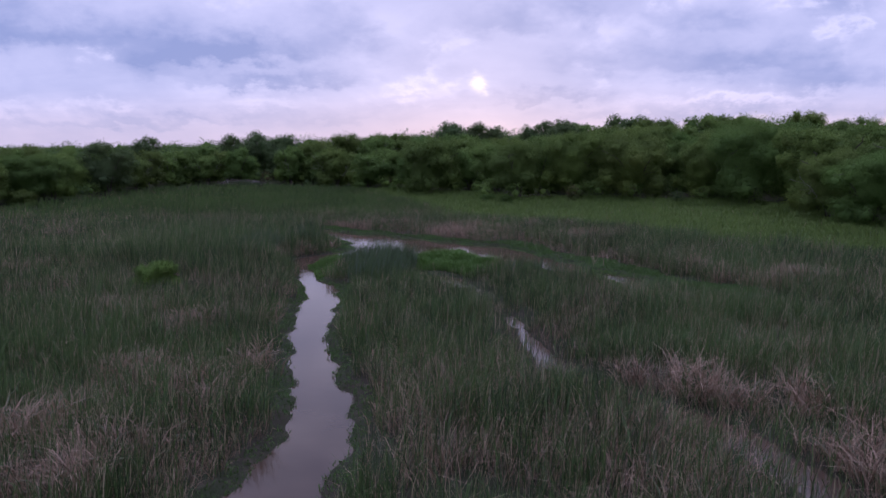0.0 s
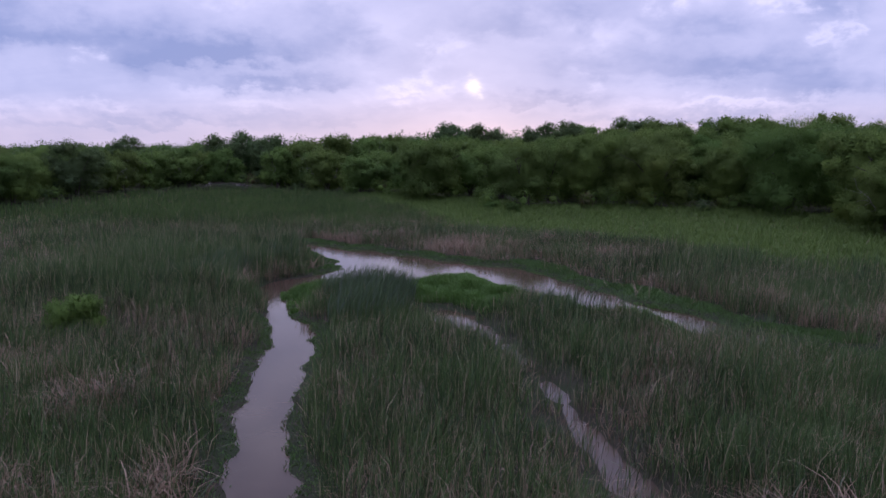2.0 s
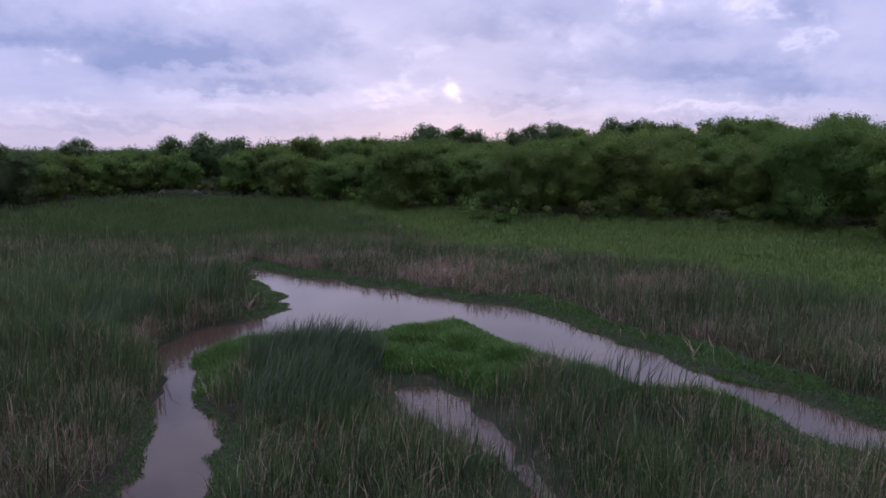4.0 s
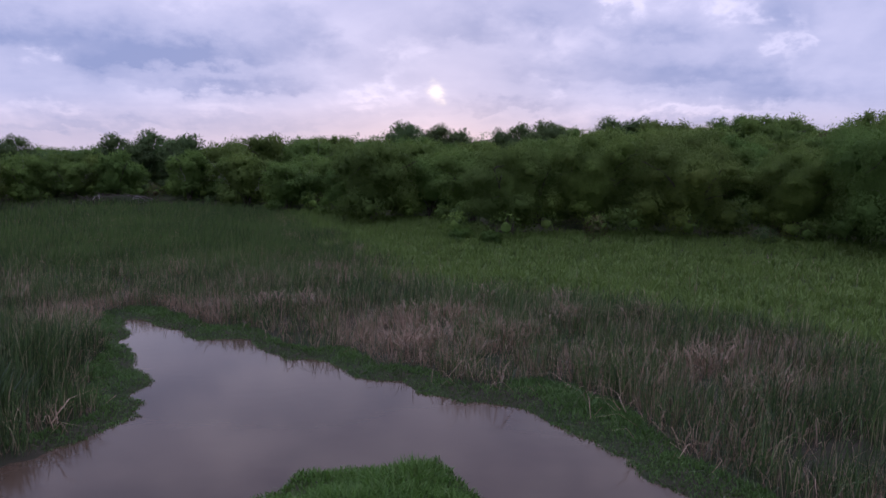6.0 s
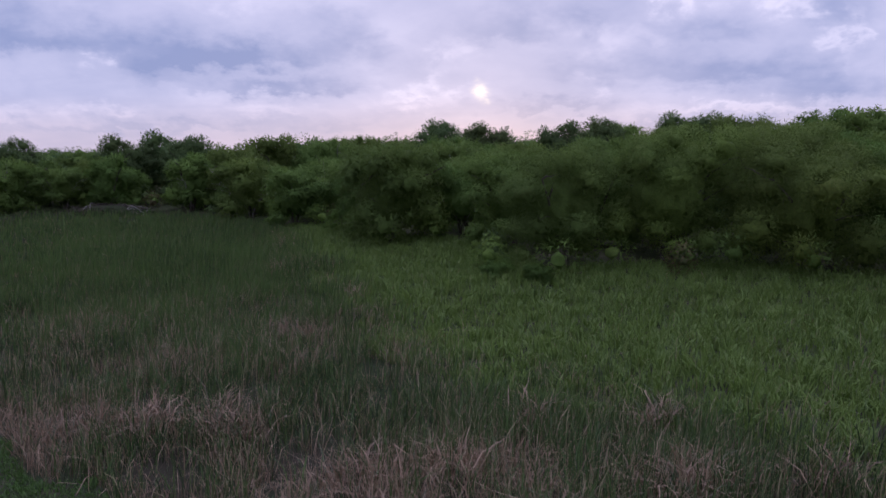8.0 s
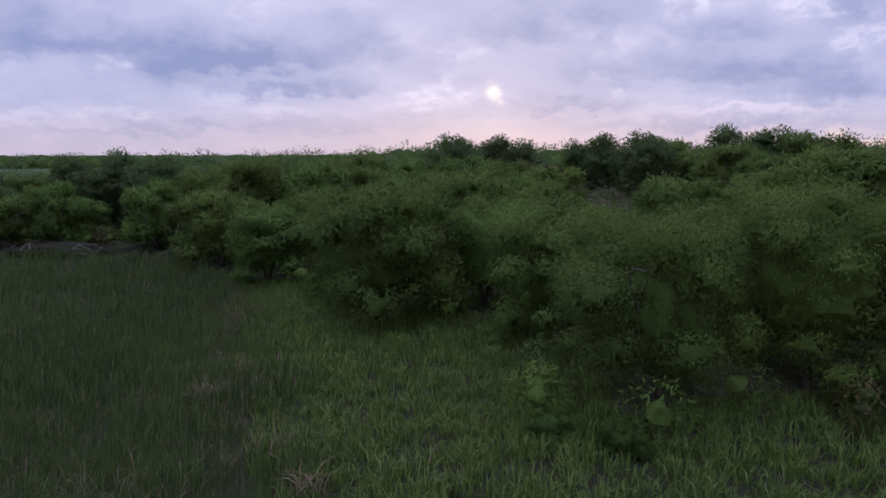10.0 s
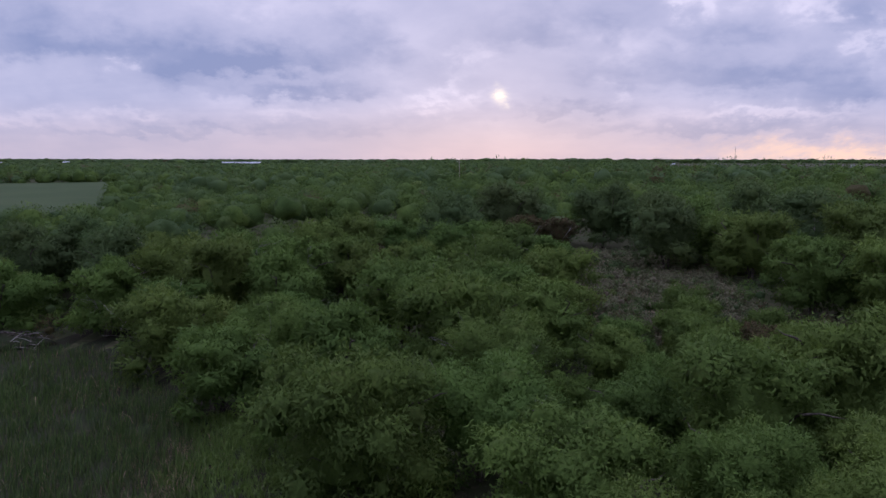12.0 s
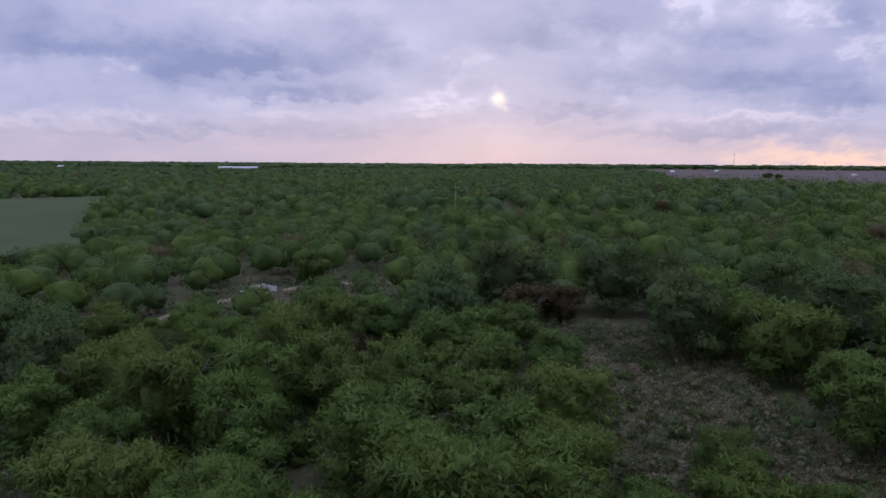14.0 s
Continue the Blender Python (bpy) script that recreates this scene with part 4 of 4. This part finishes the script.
def far_crowns(r, xs, ys, sizes, leaves, leaf, shape, dark, core=0.62):
    """Crowns of woods too far to tell apart singly: a dome, smaller lumps on it, and leaves."""
    n = len(xs)
    tall = sizes * r.uniform(1.45, 2.4, n) * (0.8 + 0.2 * smooth(xs, -60, -30))
    kind = r.choice(3, n, p=(0.96 - dark, dark, 0.04))
    base = np.column_stack([xs, ys, height(xs, ys) + tall * 0.5])
    verts, tris, normals, slots, at = [], [], [], [], 0

    def add(v, t, w, k):
        nonlocal at
        verts.append(v)
        tris.append(t + at)
        normals.append(w)
        slots.append(k)
        at += len(v)

    v, t, w = tufts(r, shape, base, np.zeros((n, 3)), sizes * core, 0.82, 0.26)
    add(v, t, w, np.repeat(kind, len(shape[1])))
    if leaves:
        who = np.repeat(np.arange(n), leaves)
        d = unit(r.normal(size=(len(who), 3)) + np.array([0, -0.1, 0.35]))
        p = base[who] + d * np.column_stack([sizes, sizes, tall * 0.5])[who] * r.uniform(0.70, 1.04, (len(who), 1))
        v, w = leaf_spray(r, p, d, leaf, 0.2, 0.12)
        add(v, np.arange(len(v)).reshape(-1, 3), w, kind[who])
    return np.concatenate(verts), np.concatenate(tris), np.concatenate(slots), np.concatenate(normals)


def sow(r, x_reach, y0, y1, step, jitter=0.45):
    ys = np.arange(y0, y1, step)
    pts = []
    for y in ys:
        half = x_reach(y)
        row = np.arange(-half, half, step)
        pts.append(np.column_stack([row + r.uniform(-jitter, jitter, len(row)) * step, y + r.uniform(-jitter, jitter, len(row)) * step]))
    p = np.concatenate(pts)
    return p[:, 0], p[:, 1]


BUILDING_SPOTS = ((-950, 1640, 14, 8), (-1000, 1490, 12, 7), (-600, 1790, 92, 7), (-655, 2690, 22, 9), (-570, 2690, 30, 8), (-730, 2650, 18, 9),
                  (560, 1890, 9, 6), (378, 1590, 8, 7), (640, 1390, 9, 5), (655, 1290, 14, 4))


def make_woods():
    r = np.random.RandomState(33)
    pieces = []
    # haze put into the colour: the share of bluish dark leaf grows with distance
    for y0, y1, step, leaves, leaf, size, shape, dark in ((100, 330, 7.2, 400, 0.44, (2.5, 4.6), BALL, 0.25), (330, 800, 11.0, 80, 1.15, (3.6, 6.6), CHIP, 0.45),
                                                                 (800, 1900, 17, 14, 2.6, (6, 10), CHIP, 0.7), (1900, 4700, 46, 0, 0, (14, 26), CHIP, 0.9)):
        x, y = sow(r, lambda d: 20 + 0.68 * d, y0, y1, step)
        keep = (-depth_in(MARSH, x, y) > 3) & (depth_in(CLEARING, x, y) < -1.5) & (gap(TRACK, x, y, False) > 4.4)
        for edge in (PASTURE_EDGE, PLOUGH_EDGE):
            keep &= depth_in(edge, x, y) < -1
        if y0 > 700:
            keep &= r.rand(len(x)) < 0.35 + 0.9 * smooth(hills(x, y, 260, 3), 0.3, 0.6)
            for bx, by, long, _ in BUILDING_SPOTS:
                keep &= (np.abs(x - bx) > long * 0.7 + 15) | (np.abs(y - by + 60) > 75)
        if y0 == 100:
            keep &= (y > 163) | (np.abs(x) > 20 + 0.5 * y)
            near = y < 190
            far_enough = np.ones(len(x), bool)
            for i in np.nonzero(near & keep)[0]:
                far_enough[i] = (np.hypot(*(TREE_SPOTS - (x[i], y[i])).T) > 0.62 * (TREE_SIZES + 3.2)).all()
            keep &= far_enough
        x, y = x[keep], y[keep]
        s = r.uniform(*size, len(x)) * np.where(low_brush(x, y), 0.7, 1.0)
        v, t, sl, w = far_crowns(r, x, y, s, leaves, leaf, shape, dark)
        if y0 >= 800:
            # far woods are no taller than the near ones
            v[:, 2] = 4.3 + (v[:, 2] - 4.3) * (0.62 if y0 == 800 else 0.46)
        pieces.append((v, t, sl, w))
    # the same woods close the marsh at its sides and behind
    x, y = r.uniform(-190, 190, 2600), r.uniform(-130, 100, 2600)
    keep = (-depth_in(MARSH, x, y) > 4) & ((np.abs(x) > 20 + 0.5 * np.maximum(y, 0)) | (y < -34))
    for i in np.nonzero(keep & (y > 30))[0]:
        keep[i] = (np.hypot(*(TREE_SPOTS - (x[i], y[i])).T) > 0.7 * (TREE_SIZES + 3.4)).all()
    x, y = x[keep], y[keep]
    pieces.append(far_crowns(r, x, y, r.uniform(2.8, 4.6, len(x)), 90, 1.1, CHIP, 0.2))
    stuff("woodland", pieces, (WOODS, LEAF_DARK, LEAF_RUST), "endless green brush woodland reaching to the horizon", "woodland")


make_woods()


def make_undergrowth():
    r = np.random.RandomState(44)
    x, y = sow(r, lambda d: 30 + 0.5 * d, 56, 150, 3.0)
    keep = (-depth_in(MARSH, x, y) > 0.5) & (depth_in(CLEARING, x, y) < -0.5) & (gap(TRACK, x, y, False) > 3.0)
    for i in np.nonzero(keep)[0]:
        keep[i] = (np.hypot(*(TREE_SPOTS - (x[i], y[i])).T) > 0.55 * TREE_SIZES + 0.3).all()
    x, y = x[keep], y[keep]
    stuff("undergrowth", [far_crowns(r, x, y, r.uniform(0.8, 1.7, len(x)), 260, 0.22, CHIP, 0.25, 0.36)], (LEAF, LEAF_DARK, LEAF_RUST),
          "tangled green undergrowth between the brushland trees", "undergrowth")




def make_scrub():
    r = np.random.RandomState(55)
    x, y = r.uniform(2, 36, 3600), r.uniform(128, 200, 3600)
    keep = (depth_in(CLEARING, x, y) > -1.5) & (r.rand(len(x)) < 0.35 + 0.65 * smooth(hills(x, y, 3.2, 5), 0.3, 0.65))
    x, y = x[keep], y[keep]
    # and along both sides of the track
    u, v = r.uniform(-58, -6, 1800), r.uniform(163, 218, 1800)
    side = gap(TRACK, u, v, False)
    keep = (side > 1.9) & (side < 7) & (r.rand(len(u)) < 0.6)
    x, y = np.append(x, u[keep]), np.append(y, v[keep])
    stuff("low_scrub", [far_crowns(r, x, y, r.uniform(0.25, 0.75, len(x)), 100, 0.17, CHIP, 0.3, 0.4)], (SCRUB, LEAF_DARK, LEAF_RUST),
          "low grey-green scrub tufts over the dry clearing", "scrub")


make_undergrowth()
make_scrub()
for x, y, scale in ((16, 158, 0.30), (19, 161, 0.42), (22, 155, 0.26), (14.5, 150, 0.34), (20.5, 148, 0.24), (17.5, 144, 0.36), (24, 160, 0.32), (12.5, 162, 0.40),
                    (8.5, 167, 0.45), (22.5, 141, 0.28), (28.5, 135.5, 0.30), (18, 152.5, 0.22), (25.5, 149, 0.3), (15.8, 139.5, 0.26)):
    plant_tree("shrub", "mid", x, y, scale, x * 31, False, 1.0)

# ---- the track, its posts, heaps ----


def make_track():
    bm = bmesh.new()
    pts = []
    for (ax, ay), (bx, by) in zip(TRACK, TRACK[1:]):
        for k in range(8):
            pts.append((ax + (bx - ax) * k / 8, ay + (by - ay) * k / 8))
    rows = []
    for i, (x, y) in enumerate(pts):
        nx, ny = pts[min(i + 1, len(pts) - 1)], pts[max(i - 1, 0)]
        d = Vector((nx[0] - ny[0], nx[1] - ny[1])).normalized()
        row = []
        for k in (-1, -0.5, 0, 0.5, 1):
            half = 1.4 + 0.6 * noise.noise((x * 0.4, y * 0.4, 3.0))
            px, py = x - d.y * k * half, y + d.x * k * half
            row.append(bm.verts.new((px, py, one_height(px, py) + (0.10 if abs(k) < 1 else 0.02))))
        rows.append(row)
    for a, b in zip(rows, rows[1:]):
        for k in range(4):
            bm.faces.new((a[k], a[k + 1], b[k + 1], b[k]))
    mesh = bpy.data.meshes.new("road")
    bm.to_mesh(mesh)
    bm.free()
    mesh.materials.append(CALICHE)
    tagged(new("road", mesh), "narrow pale caliche track through the brush", "track", kind="structure")


def lump(bm, x, y, z, a, b, c, seed, cuts=1):
    """An uneven stone or mound added to bm."""
    made = bmesh.ops.create_icosphere(bm, subdivisions=cuts, radius=1)["verts"]
    for v in made:
        k = 1 + 0.35 * noise.noise(v.co * 1.3 + Vector((seed, seed * 0.7, 0)))
        v.co = Vector((v.co.x * a * k + x, v.co.y * b * k + y, max(v.co.z * c * k, -0.15) + z))


def make_heaps():
    r = random.Random(4)
    heap = tagged(new("rubble_heap"), "heap of pale broken concrete rubble beside the track", "rubble")
    heap.location = (-33, 200, one_height(-33, 200))
    for i in range(26):
        bm = bmesh.new()
        far = r.uniform(0, 2.6)
        turn = r.uniform(0, 6.28)
        lump(bm, 0, 0, 0, r.uniform(0.3, 0.8), r.uniform(0.3, 0.7), r.uniform(0.2, 0.45), i)
        stone = part("stone", bm, STONE, heap)
        stone.location = (math.cos(turn) * far * 1.5, math.sin(turn) * far, max(0.15, 1.0 - far * 0.35))
    for x, y, a, b, c in ((-56.5, 153.5, 3.2, 2.0, 1.3), (-40.5, 178.5, 1.6, 1.0, 0.5), (15.3, 138.3, 1.7, 0.8, 0.18), (16.6, 140.2, 0.9, 0.6, 0.14), (14.2, 165.0, 1.2, 0.5, 0.15)):
        bm = bmesh.new()
        lump(bm, 0, 0, 0, a, b, c, x, 3)
        mound = part("mound", bm, CALICHE, None)
        mound.name = "caliche_mound"
        mound.location = (x, y, one_height(x, y))
        tagged(mound, "low pale mound of bare caliche earth", "mound")
    pile = tagged(new("brush_pile"), "brown heap of cut brush and earth at the marsh edge", "brush pile")
    pile.location = (-42.5, 139, one_height(-42.5, 139))
    bm = bmesh.new()
    lump(bm, 0, 0, 0, 5.0, 2.2, 1.1, 3.3, 3)
    part("mound", bm, MUD, pile)
    for i in range(90):
        x, y = r.uniform(-5, 5), r.uniform(-2.2, 1.6)
        z = 1.1 * math.sqrt(max(0, 1 - (x / 5.5) ** 2 - (y / 2.4) ** 2))
        turn, rise = r.uniform(0, 6.28), r.uniform(-0.1, 0.6)
        d = np.array([math.cos(turn), math.sin(turn), rise]) * r.uniform(0.7, 1.6)
        v, t = tube([np.array([x, y, z]) - d * 0.4, np.array([x, y, z + 0.1]) + d * 0.3, np.array([x, y, z]) + d], [0.05, 0.04, 0.012], 5)
        twig = new("branch", mesh_of("branch", v, t, None, (BARK if i % 4 else DEADWOOD,)))
        twig.parent = pile


def make_posts():
    bm = bmesh.new()
    bmesh.ops.create_cone(bm, cap_ends=True, segments=8, radius1=0.09, radius2=0.075, depth=1.9)
    for v in bm.verts:
        v.co.z += 0.75
        v.co.x += 0.02 * math.sin(v.co.z * 3)
    mesh = bpy.data.meshes.new("fence_post")
    bm.to_mesh(mesh)
    bm.free()
    mesh.materials.append(POST)
    for x, y, lean in ((-50.5, 176, 2), (-47.5, 181, -3), (-43.8, 188.5, 1), (-42.0, 197.6, 4), (-37, 205, -2), (-30, 210, 3), (-24, 213, 0)):
        ob = new("fence_post", mesh)
        ob.matrix_basis = pose(x, y, one_height(x, y), lean, lean * 0.6, x * 7)
        tagged(ob, "weathered pale wooden fence post beside the track", "fence post", "posts along the track")


def make_pole():
    pole = tagged(new("utility_pole"), "grey wooden utility pole rising out of the brush", "utility pole")
    pole.location = (-8, 323, one_height(-8, 323))
    v, t = tube([(0, 0, -0.5), (0.03, 0, 6), (0, 0, 13)], [0.17, 0.15, 0.11], 8)
    new("post", mesh_of("post", v, t, None, (POST,))).parent = pole
    bm = bmesh.new()
    bmesh.ops.create_cube(bm, size=1)
    for q in bm.verts:
        q.co = (q.co.x * 1.8, q.co.y * 0.1 + 0.16, q.co.z * 0.12 + 12.3)
    part("crossarm", bm, POST, pole)
    for x in (-0.8, 0.0, 0.8):
        bm = bmesh.new()
        bmesh.ops.create_cone(bm, cap_ends=True, segments=8, radius1=0.06, radius2=0.03, depth=0.2)
        for q in bm.verts:
            q.co += Vector((x, 0.16, 12.46))
        part("insulator", bm, WHITE_PAINT, pole)


def make_mast(x, y, tall, wide):
    """A lattice mast with three legs."""
    mast = tagged(new("radio_mast"), "thin grey steel lattice mast near the horizon", "mast")
    mast.location = (x, y, 4.2)
    feet = [Vector((math.cos(a) * wide, math.sin(a) * wide, 0)) for a in (0.5, 2.6, 4.7)]
    for f in feet:
        v, t = tube([f, f * 0.55 + Vector((0, 0, tall * 0.5)), f * 0.2 + Vector((0, 0, tall))], [wide * 0.16] * 3, 5)
        new("leg", mesh_of("leg", v, t, None, (STEEL,))).parent = mast
    for i in range(12):
        z, k = tall * i / 12, 1 - 0.8 * i / 12
        a, b = feet[i % 3] * k, feet[(i + 1) % 3] * (k - 0.066)
        v, t = tube([a + Vector((0, 0, z)), b + Vector((0, 0, z + tall / 12))], [wide * 0.08] * 2, 4)
        new("brace", mesh_of("brace", v, t, None, (STEEL,))).parent = mast


def make_building(x, y, long, tall, at):
    """A plain farm building with a pitched roof."""
    deep, eave = min(long, 12), tall * 0.62
    farm = tagged(new("farm_building"), "long low pale shed with a metal roof" if long > 40 else "small white farm building far across the plain", "building", "farm buildings of the plain")
    farm.matrix_basis = pose(x, y, 4.2, 0, 0, (at * 37) % 25 - 12)
    bm = bmesh.new()
    a, b = long / 2, deep / 2
    base = [bm.verts.new(c) for c in ((-a, -b, 0), (a, -b, 0), (a, b, 0), (-a, b, 0))]
    top = [bm.verts.new(c) for c in ((-a, -b, eave), (a, -b, eave), (a, b, eave), (-a, b, eave))]
    peak = [bm.verts.new((-a, 0, tall)), bm.verts.new((a, 0, tall))]
    bm.faces.new((base[0], base[1], top[1], top[0]))
    bm.faces.new((base[2], base[3], top[3], top[2]))
    bm.faces.new((base[1], base[2], top[2], peak[1], top[1]))
    bm.faces.new((base[3], base[0], top[0], peak[0], top[3]))
    part("wall", bm, WHITE_PAINT, farm)
    bm = bmesh.new()
    for s in (-1, 1):
        lip = [(-a - 0.5, s * (b + 0.5), eave - 0.2), (a + 0.5, s * (b + 0.5), eave - 0.2), (a + 0.5, 0, tall + 0.1), (-a - 0.5, 0, tall + 0.1)]
        lower = [bm.verts.new(c) for c in lip]
        upper = [bm.verts.new((c[0], c[1], c[2] + 0.18)) for c in lip]
        bm.faces.new(lower)
        bm.faces.new(upper)
        for k in range(4):
            bm.faces.new((lower[k], lower[(k + 1) % 4], upper[(k + 1) % 4], upper[k]))
    bmesh.ops.recalc_face_normals(bm, faces=bm.faces)
    part("roof", bm, SHEET_ROOF, farm)
    many = max(2, int(long / 9))
    for k in range(many):
        bm = bmesh.new()
        bmesh.ops.create_cube(bm, size=1)
        door = k == many // 2
        for q in bm.verts:
            q.co = (q.co.x * (2.6 if door else 1.5) - a + long * (k + 0.5) / many, q.co.y * 0.12 - b - 0.05, q.co.z * (eave * 0.7 if door else 1.3) + (eave * 0.36 if door else eave * 0.55))
        part("door" if door else "window", bm, DARK_GLASS, farm)


make_track()
make_heaps()
make_posts()
make_pole()
make_mast(830, 2580, 58, 1.5)
make_mast(640, 1500, 26, 0.8)
for at, spot in enumerate(BUILDING_SPOTS):
    make_building(*spot, at)
for x, y, scale in ((405, 1165, 1.5), (414, 1172, 1.75), (424, 1168, 1.5), (432, 1176, 1.2)):
    plant_tree("dome", "mid", x, y, scale, x * 3, False, 0.85)
